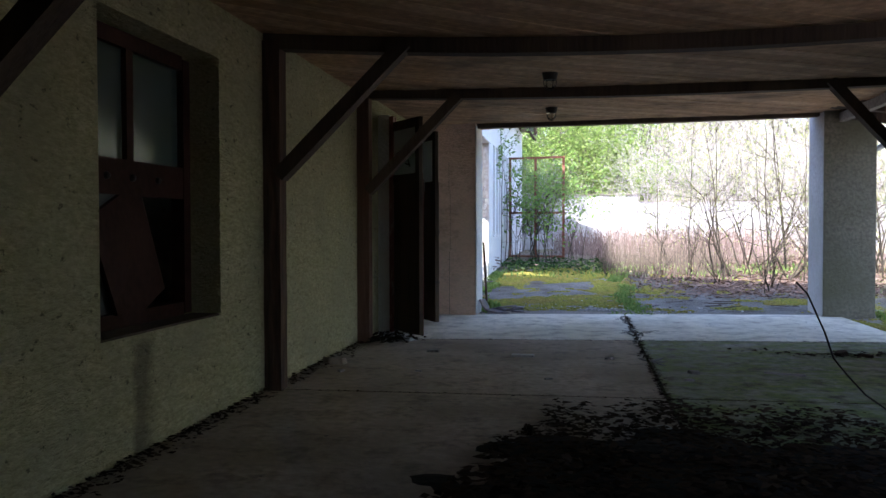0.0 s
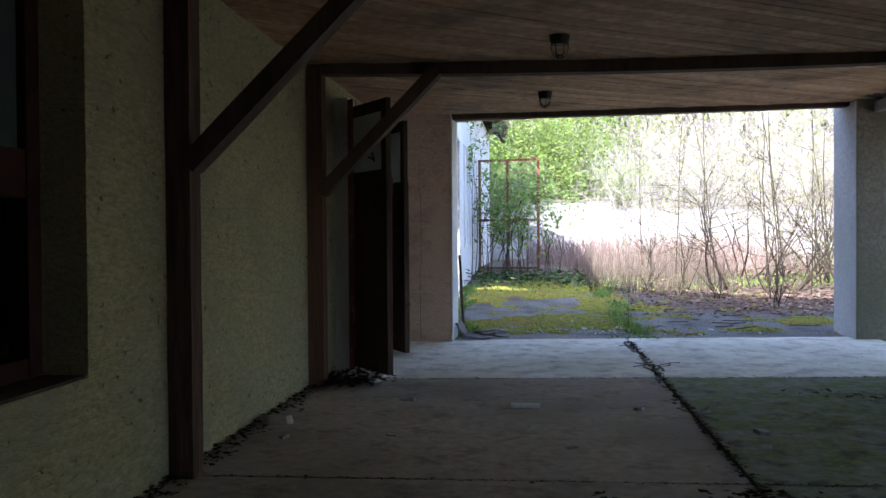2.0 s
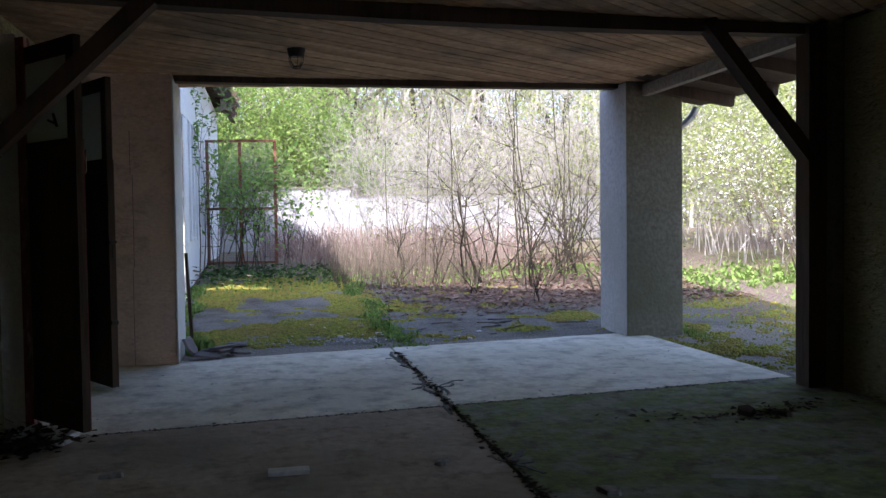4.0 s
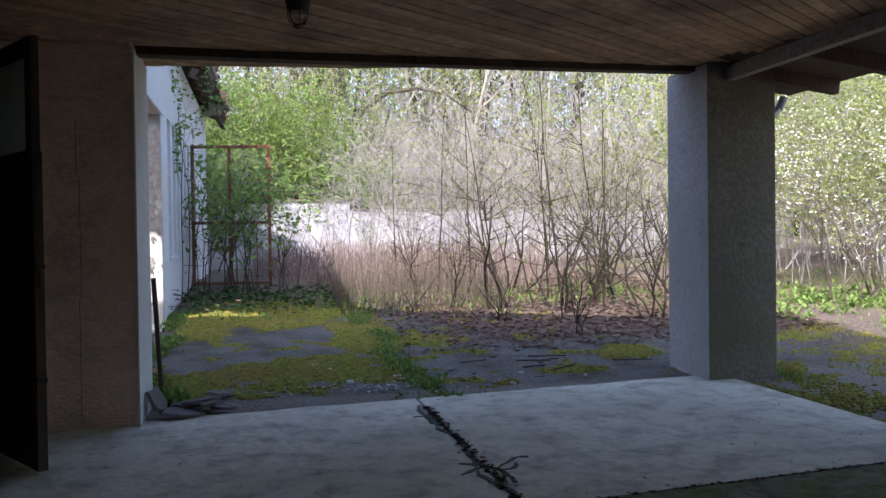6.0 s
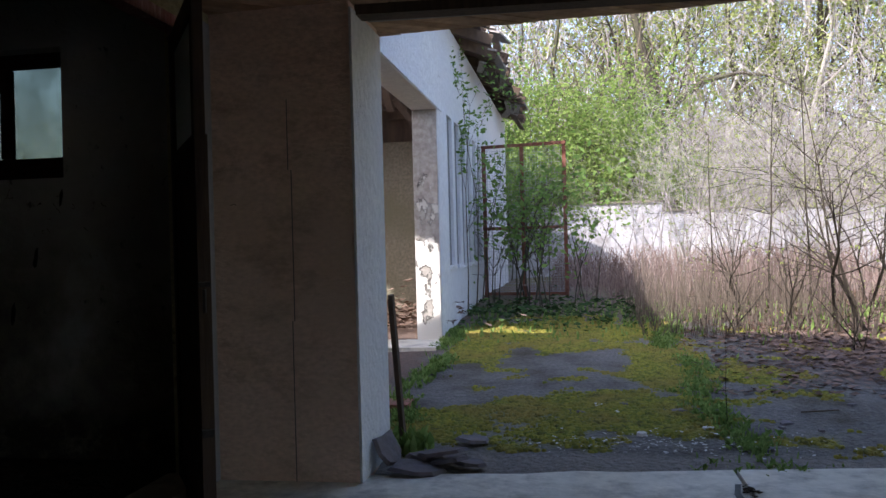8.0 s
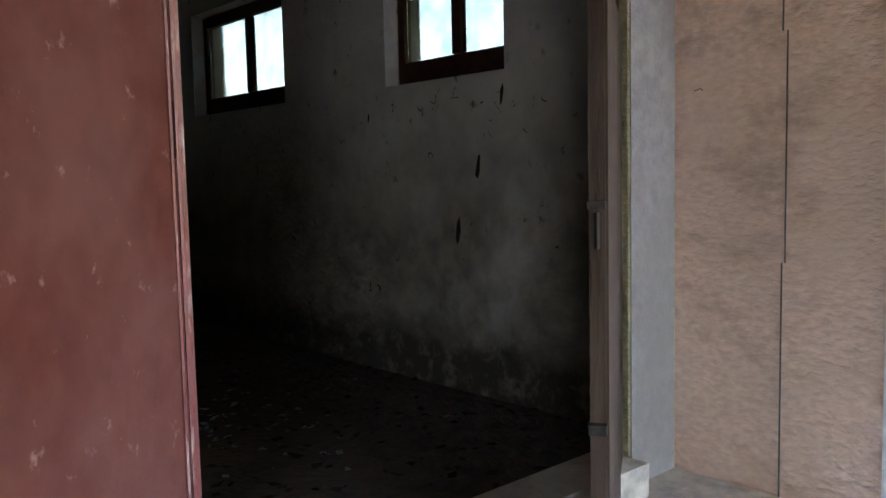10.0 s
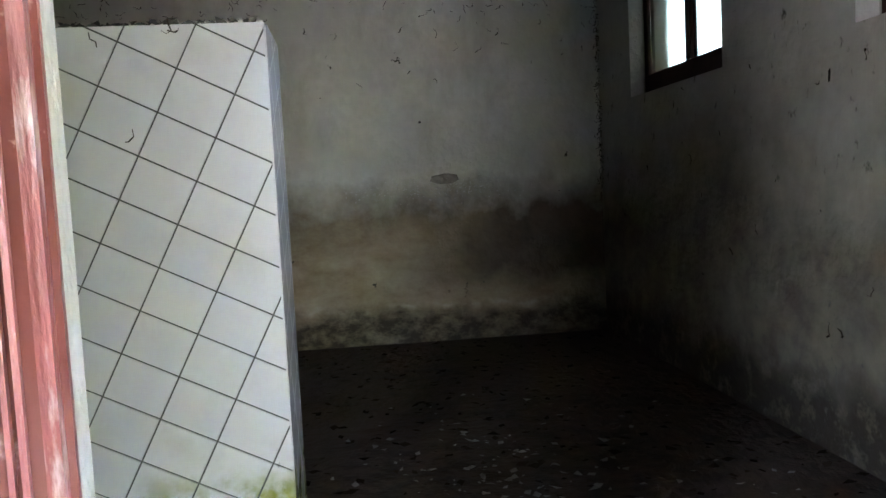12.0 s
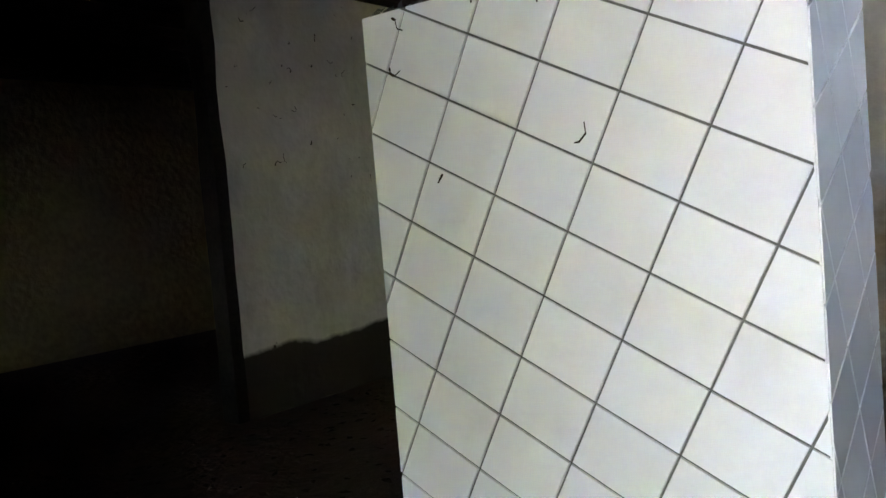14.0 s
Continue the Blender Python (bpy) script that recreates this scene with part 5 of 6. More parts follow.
# ---- plants ----
def tubes(segs, sides=3):
    """Tapered twigs from rows of (p, q, r0, r1), as vertices and faces."""
    s = np.array([(*p, *q, a, c) for p, q, a, c in segs])
    p, q, r0, r1 = s[:, :3], s[:, 3:6], s[:, 6:7], s[:, 7:8]
    d = q - p
    d /= np.linalg.norm(d, axis=1, keepdims=True) + 1e-9
    ref = np.where(np.abs(d[:, 2:3]) > 0.9, np.array([[1.0, 0, 0]]), np.array([[0, 0, 1.0]]))
    u = np.cross(d, ref)
    u /= np.linalg.norm(u, axis=1, keepdims=True) + 1e-9
    v = np.cross(d, u)
    rings = []
    for k in range(sides):
        a = 2 * math.pi * k / sides
        o = u * math.cos(a) + v * math.sin(a)
        rings += [p + o * r0, q + o * r1]
    verts = np.stack(rings, 1).reshape(-1, 3)
    n = 2 * sides
    faces = []
    for i in range(len(s)):
        o = i * n
        faces += [(o + 2 * k, o + 2 * ((k + 1) % sides), o + 2 * ((k + 1) % sides) + 1, o + 2 * k + 1) for k in range(sides)]
    return verts.tolist(), faces


def leaf_mesh(points, size, rng, squash=0.55):
    verts, faces = [], []
    for p in points:
        s = rng.uniform(*size)
        a = Vector((rng.gauss(0, 1), rng.gauss(0, 1), rng.gauss(0, 0.6))).normalized()
        c = a.cross(Vector((rng.gauss(0, 1), rng.gauss(0, 1), rng.gauss(0, 1)))).normalized()
        p = Vector(p)
        i = len(verts)
        verts += [p - a * s * 0.1, p + a * s * 0.45 + c * s * squash * 0.5, p + a * s, p + a * s * 0.45 - c * s * squash * 0.5]
        faces.append((i, i + 1, i + 2, i + 3))
    return [tuple(v) for v in verts], faces


def grow(rng, p, d, length, r, depth, segs, tips, wander=0.25, lift=0.05, kids=(2, 4), shrink=0.6, spread=0.7, start=0.25):
    steps = 5 if depth > 1 else 3
    step = length / steps
    p, d = Vector(p), Vector(d).normalized()
    for i in range(steps):
        d = (d + Vector((rng.gauss(0, wander), rng.gauss(0, wander), rng.gauss(0, wander) + lift)) * 0.5).normalized()
        q = p + d * step
        ra, rb = r * (1 - 0.75 * i / steps), r * (1 - 0.75 * (i + 1) / steps)
        segs.append((tuple(p), tuple(q), ra, rb))
        p = q
        if depth <= 1:
            tips.append(tuple(p))
        if depth > 0 and (i + 1) / steps >= start:
            for _ in range(rng.randint(*kids) if i == steps - 1 else rng.randint(0, kids[1] - 1)):
                e = (d + Vector((rng.gauss(0, spread), rng.gauss(0, spread), rng.gauss(0, spread * 0.6)))).normalized()
                grow(rng, p, e, length * shrink * rng.uniform(0.6, 1.1), max(rb * 0.7, 0.0022), depth - 1, segs, tips, wander, lift, kids, shrink, spread, start)


def plant(name, label, category, group, seed, stems, height, r, depth, bark, leaf=None, per_tip=0, leaf_size=(0.04, 0.07), base=0.25, lean=0.25, wander=0.22, spread=0.7, shrink=0.55, kids=(2, 4), jitter=0.12, sides=3, second=None, start=0.25):
    rng = random.Random(seed)
    t = thing(name, (0, 0, 0), label, category, group)
    segs, tips = [], []
    for _ in range(stems):
        a = rng.uniform(0, 6.28)
        k = rng.uniform(0, base)
        grow(rng, (k * math.cos(a), k * math.sin(a), -0.05), (lean * rng.gauss(0, 1), lean * rng.gauss(0, 1), 1), height * rng.uniform(0.65, 1.0), r * rng.uniform(0.7, 1.1), depth, segs, tips, wander, 0.05, kids, shrink, spread, start)
    part("trunk", tubes(segs, sides), bark, t)
    for material, n, size, nm in ((leaf, per_tip, leaf_size, "crown"),) + ((second,) if second else ()):
        if material and n:
            pts = []
            for tip in tips:
                for _ in range(int(n) + (rng.random() < n % 1)):
                    pts.append((tip[0] + rng.gauss(0, jitter), tip[1] + rng.gauss(0, jitter), tip[2] + rng.gauss(0, jitter)))
            if pts:
                part(nm, leaf_mesh(pts, size, rng), material, t)
    return t


def spread_out(kinds, places):
    """Sets the first plants of each kind in place, and copies for the rest."""
    used = set()
    for i, (x, y, s, rz) in enumerate(places):
        t = kinds[i % len(kinds)]
        m = pose(x, y, gz(x, y), 0, 0, rz)
        if t not in used:
            used.add(t)
            t.matrix_world = m
            t.scale = (s, s, s)
        else:
            c = copy_thing(t, m)
            c.scale = (s, s, s)


rp = random.Random(77)
# leafy saplings in front of the gate
sap = [plant("sapling", "slender sapling with fresh green leaves by the gate", "sapling", "saplings by the gate", 100 + i, 4, 1.75, 0.014, 2, M_BARK, M_LEAFD, 0.28, (0.06, 0.13), 0.25, 0.10, spread=0.6, shrink=0.42, jitter=0.09) for i in range(3)]
spread_out(sap, [(-1.05, 20.6, 1.0, 0), (-0.55, 20.9, 1.15, 80), (-0.2, 20.2, 0.95, 140), (0.25, 20.9, 1.0, 260), (-0.75, 21.4, 1.2, 20)])
# bright green thicket behind the gate
green = [plant("green_shrub", "tall shrub in dense bright spring leaf", "shrub", "green thicket", 120 + i, 7, 3.6, 0.035, 3, M_BARK, M_LEAF, 2.6, (0.06, 0.115), 0.7, 0.3, kids=(2, 3), jitter=0.16) for i in range(2)]
spread_out(green, [(0.6, 31.0, 1.1, 0), (-0.9, 31.0, 1.15, 70), (-1.6, 28.4, 0.75, 130), (1.9, 31.8, 0.8, 190), (-0.4, 31.5, 0.95, 240), (0.8, 33.5, 1.0, 310), (-3.2, 32.5, 1.1, 10), (3.4, 33.5, 0.75, 100)])
# bare dark shrubs on the leaf litter
bare = [plant("bare_shrub", "leafless many-stemmed shrub on leaf litter", "shrub", "bare shrubs", 140 + i, 5, 1.95, 0.022, 2, M_SHRUB, M_LEAFY, 0.6, (0.02, 0.045), 0.3, 0.5, wander=0.3, shrink=0.62, kids=(2, 3), jitter=0.05) for i in range(4)]
spread_out(bare, [(3.16, 17.7, 1.15, 0), (2.6, 18.3, 0.75, 50), (3.86, 17.6, 1.0, 100), (4.39, 17.75, 1.1, 200), (2.3, 19.6, 0.8, 20), (5.1, 18.6, 1.2, 290), (4.1, 19.8, 1.1, 330), (6.04, 18.3, 1.1, 70), (3.55, 15.7, 0.4, 10), (3.75, 16.4, 0.5, 60), (2.9, 16.9, 0.45, 250), (4.9, 16.6, 0.9, 310), (5.6, 20.4, 1.3, 220), (6.6, 19.6, 1.2, 90), (2.0, 18.2, 0.45, 45)])
tall = [plant("thin_sapling", "tall thin leafless sapling", "sapling", "thin saplings", 160 + i, 1, 3.4, 0.018, 2, M_SHRUB, M_LEAFY, 0.5, (0.02, 0.045), 0.02, 0.06, wander=0.10, shrink=0.25, spread=0.8, jitter=0.04) for i in range(3)]
spread_out(tall, [(3.75, 16.9, 0.85, 0), (3.3, 18.9, 1.1, 90), (4.2, 18.6, 1.2, 180), (4.7, 19.5, 1.3, 30), (2.8, 20.2, 1.1, 200), (5.4, 19.0, 1.2, 140), (6.0, 21, 1.4, 10), (1.2, 14.15, 0.2, 0), (4.5, 17.3, 1.0, 250), (3.5, 20.8, 1.2, 300), (5.0, 20.8, 1.3, 60), (2.3, 21.4, 0.9, 110), (5.9, 17.4, 1.1, 35)])
# grey twiggy thicket in the middle distance
pale = [plant("grey_thicket", "pale grey leafless thicket of fine twigs", "shrub", "grey thicket", 180 + i, 9, 2.6, 0.016, 3, M_PALE, M_LEAFY, 0.10, (0.03, 0.06), 0.7, 0.28, wander=0.2, shrink=0.5, kids=(1, 3), jitter=0.05) for i in range(3)]
spread_out(pale, [(1.6 + i * 1.05 + rp.uniform(-.4, .4), 24.2 + rp.uniform(-2.4, 2.8), rp.uniform(0.75, 1.15), rp.uniform(0, 360)) for i in range(9)] + [(2.2 + i * 1.5 + rp.uniform(-.5, .5), 28.6 + rp.uniform(-0.8, 0.6), rp.uniform(1.0, 1.35), rp.uniform(0, 360)) for i in range(8)]
           + [(1.5 + i * 1.6 + rp.uniform(-.5, .5), 32.0 + rp.uniform(0, 2.5), rp.uniform(1.3, 1.9), rp.uniform(0, 360)) for i in range(12)]
           + [(3.4 + i * 0.95 + rp.uniform(-.4, .4), 26.2 + rp.uniform(-1.2, 1.6), rp.uniform(0.8, 1.15), rp.uniform(0, 360)) for i in range(8)]
           + [(7.5 + i * 1.3 + rp.uniform(-.5, .5), 21.5 + rp.uniform(-2.5, 3.5) - i * 0.4, rp.uniform(0.9, 1.4), rp.uniform(0, 360)) for i in range(9)])
# birches and slim trees with first leaves
birch = [plant("birch", "slim pale-barked tree with first yellow-green leaves", "tree", "slim trees", 200 + i, 1, 7.5, 0.075, 3, M_BIRCH, M_LEAFY, 1.0, (0.06, 0.11), 0.02, 0.05, wander=0.08, shrink=0.33, spread=0.7, jitter=0.2, sides=5) for i in range(3)]
spread_out(birch, [(8.6, 31.5, 1.0, 0), (11.5, 32.5, 1.2, 80), (6.9, 35, 1.3, 160), (13.5, 31, 1.1, 200), (10.0, 35, 1.35, 30), (15.5, 33, 1.3, 260), (12.4, 36.5, 1.5, 300), (5.2, 36.5, 1.3, 350), (17.5, 29.5, 1.2, 50), (19.5, 27.5, 1.3, 190), (8.0, 38, 1.5, 222), (14.5, 27.5, 1.0, 99), (16.6, 25.0, 1.0, 9), (18.5, 22.5, 1.1, 120)])
tree = [plant("tall_tree", "tall woodland tree with a brown trunk and thin spring crown", "tree", "woodland trees", 220 + i, 1, 11.5, 0.21, 4, M_BARK, M_LEAFY, 0.8, (0.08, 0.14), 0.02, 0.05, wander=0.10, shrink=0.45, spread=0.75, jitter=0.3, sides=5, kids=(1, 3)) for i in range(3)]
spread_out(tree, [(2.2, 36, 1.0, 0), (3.9, 37.5, 1.1, 60), (6.0, 38, 1.15, 120), (7.6, 41, 1.2, 200), (0.3, 38.5, 1.0, 280), (-2.4, 40, 1.1, 300), (10.5, 40, 1.1, 20), (13, 42, 1.2, 250), (16.5, 39, 1.1, 170), (4.9, 44, 1.3, 80), (1.5, 43, 1.3, 220), (3.0, 41, 1.2, 15), (8.8, 39, 1.25, 65), (11.8, 38, 1.2, 275), (-0.8, 36.5, 1.0, 205), (20.5, 35, 1.1, 33), (23, 30, 1.0, 77), (24.5, 25, 1.0, 140), (22.0, 20.0, 0.9, 290), (-5, 43, 1.2, 10), (9, 46, 1.3, 123), (19, 43, 1.2, 321)])
archt = thing("arched_limb_tree", (2.9, 34.5, gz(2.9, 34.5)), "leaning old tree with a long arched mossy limb", "tree")
arch_pts = [(2.4, 34.8, 0.9), (2.6, 34.6, 3.0), (2.9, 34.5, 4.9), (2.5, 34.4, 6.6), (2.1, 34.4, 8.4), (1.5, 34.4, 10.5)]
part("trunk", tubes([(a, c, 0.22 - 0.03 * i, 0.19 - 0.03 * i) for i, (a, c) in enumerate(zip(arch_pts, arch_pts[1:]))], 7), M_BARK, archt)
limb = [(2.85, 34.5, 4.8), (3.3, 34.2, 5.6), (4.1, 34.0, 6.15), (5.1, 33.8, 6.3), (6.0, 33.6, 6.1), (6.9, 33.5, 5.5)]
part("limb", tubes([(a, c, 0.11 - 0.016 * i, 0.095 - 0.016 * i) for i, (a, c) in enumerate(zip(limb, limb[1:]))], 6), M_BARK, archt)
# blossom and yellow-green bushes east of the barn
bloss = [plant("blossom_bush", "flowering bush covered with white blossom", "shrub", "blossom bushes", 240 + i, 6, 2.4, 0.02, 2, M_TWIG, M_LEAFY, 1.0, (0.04, 0.08), 0.5, 0.3, jitter=0.12, second=(M_BLOSSOM, 0.9, (0.03, 0.055), "blossom")) for i in range(2)]
spread_out(bloss, [(7.9, 16.5, 0.9, 0), (8.6, 16.9, 1.0, 100), (9.4, 17.0, 0.9, 40), (10.6, 17.4, 1.1, 150)])
yel = [plant("yellow_green_shrub", "twiggy shrub with sparse yellow-green spring leaves", "shrub", "yellow-green shrubs", 260 + i, 6, 3.2, 0.016, 3, M_PALE, M_LEAFY, 1.5, (0.05, 0.10), 0.7, 0.2, kids=(1, 3), jitter=0.22) for i in range(2)]
spread_out(yel, [(9.5, 22, 1.1, 0), (8.6, 18.6, 0.7, 15), (9.6, 18.0, 0.8, 75), (10.6, 19.0, 0.9, 135), (11.6, 19.8, 1.0, 195), (8.9, 20.4, 0.9, 255), (12.8, 17.2, 0.9, 285), (11.5, 21.4, 1.3, 60), (13.5, 20.4, 1.4, 120), (15, 18, 1.4, 190), (16, 15.5, 1.5, 250), (12.5, 24, 1.5, 300), (10, 25.5, 1.4, 20), (15.5, 22, 1.6, 150), (14.5, 13.5, 1.3, 220), (17.5, 19, 1.8, 80), (15.5, 11.0, 1.4, 10), (17, 8.5, 1.6, 100), (16, 5.5, 1.6, 200), (18, 2, 1.7, 33)])

M_LEAFIVY = leaf_mat("ivy_leaf", (0.03, 0.06, 0.025), (0.07, 0.11, 0.04), 0.2)
# dead reddish stalks, ivy, far woods: too many to count
rs = random.Random(91)
segs = []
for _ in range(2800):
    x, y = rs.uniform(-0.3, 6.0), rs.uniform(20.5, 28.5)
    if rs.random() < max(0, (x - 4.0) / 3) or rs.random() < min(0.9, max(0, 1.0 - x) * max(0, 23.5 - y) * 0.6):
        continue
    z = gz(x, y)
    h = rs.uniform(0.3, 0.8) * min(1.0, 0.55 + 0.25 * max(0.0, x) + 0.1 * max(0.0, y - 21))
    dx, dy = rs.gauss(0, 0.12), rs.gauss(0, 0.12)
    m1 = (x + dx * 0.5, y + dy * 0.5, z + h * 0.55)
    segs += [((x, y, z - 0.02), m1, 0.008, 0.006), (m1, (x + dx * 1.6, y + dy * 1.6, z + h), 0.006, 0.003)]
tagged(part("dead_stalks", tubes(segs), M_STALK), "dense stand of dry reddish-brown dead stalks", "dead stalks", kind="stuff")
segs = []
for _ in range(900):
    x, y = rs.uniform(0.9, 3.4), rs.uniform(17.6, 21)
    z = gz(x, y)
    h = rs.uniform(0.2, 0.8)
    segs.append(((x, y, z - 0.02), (x + rs.gauss(0, 0.1), y + rs.gauss(0, 0.1), z + h), 0.005, 0.002))
tagged(part("dry_stems", tubes(segs), M_TWIG), "thin dry weed stems standing in the litter", "weeds", kind="stuff")


def woods(name, n_seg, n_leaf, area, zmax, material, leaf, size, seed, label):
    r = random.Random(seed)
    segs, pts = [], []
    for _ in range(n_seg):
        x, y = r.uniform(area[0], area[1]), r.uniform(area[2], area[3])
        z = gz(x, y) + zmax * r.random() ** 1.3
        l = r.uniform(0.6, 2.2)
        segs.append(((x, y, z), (x + r.gauss(0, 0.35) * l, y + r.gauss(0, 0.3) * l, z + l * r.uniform(0.2, 1)), 0.022, 0.008))
    cl = [(r.uniform(area[0], area[1]), r.uniform(area[2], area[3]), r.uniform(0.5, zmax)) for _ in range(n_leaf // 45)]
    for c in cl:
        for _ in range(45):
            pts.append((c[0] + r.gauss(0, 0.7), c[1] + r.gauss(0, 0.7), gz(c[0], c[1]) + c[2] + r.gauss(0, 0.55)))
    t = thing(name, ((area[0] + area[1]) / 2, (area[2] + area[3]) / 2, 1), label, "woods", kind="stuff")
    part("twigs", tubes(segs), material, t)
    part("foliage", leaf_mesh(pts, size, r), leaf, t)


woods("far_woods", 26000, 60000, (-14, 30, 35, 46), 13, M_PALE, M_LEAFY, (0.10, 0.2), 301, "mixed spring woodland of bare twigs and pale green leaves")
woods("far_woods", 20000, 70000, (-25, 45, 46, 62), 16, M_TWIG, M_LEAFY, (0.16, 0.32), 302, "hazy woodland rising behind the yard")
woods("far_woods", 6000, 22000, (20, 34, 0, 36), 9, M_PALE, M_LEAFY, (0.10, 0.2), 303, "bright scrub woodland east of the barn")
woods("far_woods", 4000, 12000, (-50, -12, 36, 58), 7.5, M_PALE, M_LEAFY, (0.12, 0.24), 305, "spring woodland behind the ruined outbuilding")
woods("far_woods", 1500, 9000, (-14, 4, 31, 36), 6, M_TWIG, M_LEAF, (0.09, 0.16), 304, "fresh green scrub behind the yard wall")


# ---- yard surface: moss, grass, litter, slates ----
rm = random.Random(12)
verts, faces = [], []
made = 0
while made < 36000:
    x, y = (rm.uniform(-1.15, 3.9), rm.uniform(13.42, 19.6)) if rm.random() < 0.86 else (rm.uniform(3.98, 6.5), rm.uniform(10.95, 15.5))
    if rm.random() > moss_density(x, y):
        continue
    made += 1
    s, h = rm.uniform(0.008, 0.03), rm.uniform(0.004, 0.02)
    z = gz(x, y)
    i = len(verts)
    a0 = rm.uniform(0, 6.28)
    for k in range(6):
        a = a0 + k * 1.047
        q = s * rm.uniform(0.75, 1.2)
        verts.append((x + q * math.cos(a), y + q * math.sin(a), z - 0.006))
    for k in range(6):
        a = a0 + k * 1.047
        verts.append((x + s * 0.62 * math.cos(a), y + s * 0.62 * math.sin(a), z + h * 0.8))
    verts.append((x, y, z + h))
    faces += [(i + k, i + (k + 1) % 6, i + 6 + (k + 1) % 6, i + 6 + k) for k in range(6)] + [(i + 6 + k, i + 6 + (k + 1) % 6, i + 12) for k in range(6)]
M_MOSS = twig_mat("yellow_moss", (0.125, 0.145, 0.024), (0.285, 0.265, 0.04))
ntm = M_MOSS.node_tree
old = ntm.nodes["Principled BSDF"].inputs["Base Color"].links[0].from_socket
tint = ramp_mix(ntm, math_node(ntm, "MULTIPLY", tex_noise(ntm, 2.2, 6, lo=0.42, hi=0.66), 0.75), old, (0.25, 0.18, 0.05))
tint = ramp_mix(ntm, tex_noise(ntm, 14, 7, lo=0.5, hi=0.72), tint, (0.075, 0.075, 0.02))
ntm.links.new(tint, ntm.nodes["Principled BSDF"].inputs["Base Color"])
mo = tagged(part("moss", (verts, faces), M_MOSS, smooth=True), "cushions of yellow-green moss over the asphalt", "moss", kind="stuff")


def grass(name, n, place, hgt, label, seed, w=0.006):
    r = random.Random(seed)
    verts, faces = [], []
    for _ in range(n):
        x, y = place(r)
        z = max(gz(x, y), -0.05)
        h, a = r.uniform(*hgt), r.uniform(0, 6.28)
        lx, ly = math.cos(a) * h * r.uniform(0.1, 0.7), math.sin(a) * h * r.uniform(0.1, 0.7)
        ox, oy = -math.sin(a) * w, math.cos(a) * w
        i = len(verts)
        verts += [(x - ox, y - oy, z - 0.01), (x + ox, y + oy, z - 0.01), (x + lx * 0.4 + ox, y + ly * 0.4 + oy, z + h * 0.6), (x + lx * 0.4 - ox, y + ly * 0.4 - oy, z + h * 0.6), (x + lx, y + ly, z + h)]
        faces += [(i, i + 1, i + 2, i + 3), (i + 3, i + 2, i + 4)]
    return tagged(part(name, (verts, faces), M_GRASS), label, "grass", kind="stuff")


def clumped(x0, x1, y0, y1, sx, even=0.15):
    def place(r):
        while True:
            y = r.uniform(y0, y1)
            if r.random() < even + 1.2 * noise.noise(Vector((y * 1.7, x0, 2))):
                t = (y - y0) / (y1 - y0)
                return x0 + (x1 - x0) * t + 0.22 * noise.noise(Vector((y * 0.9, x1, 5))) + r.gauss(0, sx), y
    return place


grass("grass_strip", 1500, clumped(1.18, 1.22, 13.45, 21.0, 0.08, 0.45), (0.02, 0.07), "green grass growing along the open joint of the yard", 1)
grass("grass_strip", 900, clumped(-1.12, -1.25, 13.5, 18.6, 0.06, 0.4), (0.03, 0.075), "green weeds along the foot of the white building", 2, 0.008)


def rosettes(name, n, place, label, seed, size=(0.02, 0.05)):
    """Low broad-leaved weeds: small upright leaves in dense tufts."""
    r = random.Random(seed)
    verts, faces = [], []
    for _ in range(n):
        x, y = place(r)
        z = max(gz(x, y), -0.05)
        for _ in range(7):
            a, l = r.uniform(0, 6.28), r.uniform(*size)
            up, w = r.uniform(0.3, 1.3), l * r.uniform(0.22, 0.36)
            dx, dy = math.cos(a) * l, math.sin(a) * l
            i = len(verts)
            verts += [(x, y, z), (x + dx * 0.6 - math.sin(a) * w, y + dy * 0.6 + math.cos(a) * w, z + l * up * 0.8), (x + dx, y + dy, z + l * up), (x + dx * 0.6 + math.sin(a) * w, y + dy * 0.6 - math.cos(a) * w, z + l * up * 0.8)]
            faces.append((i, i + 1, i + 2, i + 3))
    return tagged(part(name, (verts, faces), M_GRASS), label, "weeds", kind="stuff")


rosettes("joint_weeds", 420, clumped(1.18, 1.22, 13.45, 21.0, 0.08, 0.45), "broad-leaved green weeds crowding the open yard joint", 11)
rosettes("wall_weeds", 380, clumped(-1.1, -1.25, 13.5, 18.6, 0.07, 0.4), "broad-leaved green weeds along the white wall", 12)
rosettes("slab_weeds", 16, lambda r: (r.gauss(1.25, 0.18), r.gauss(13.15, 0.12)), "small green weeds at the slab edge", 13)
rosettes("east_weeds", 700, lambda r: (r.uniform(6.2, 12.5), r.gauss(16.9, 0.7)), "bright green low weeds in the sun east of the barn", 14, (0.03, 0.09))
grass("grass_tufts", 50, lambda r: (r.gauss(1.3, 0.2), r.gauss(13.25, 0.1)), (0.015, 0.05), "grass tufts at the slab edge", 3)
grass("grass_tufts", 1500, lambda r: (r.uniform(-1.2, 6), r.gauss(19.2, 0.8)), (0.03, 0.11), "grass and ivy leaves at the edge of the thicket", 4, 0.012)
grass("grass_tufts", 5000, lambda r: (r.uniform(5.0, 14), r.uniform(11, 20)), (0.02, 0.05), "thin rough grass east of the barn", 5, 0.008)
grass("grass_tufts", 160, lambda r: (r.gauss(4.47, 0.05), r.gauss(13.3, 0.25)), (0.02, 0.08), "grass at the pillar foot", 6)
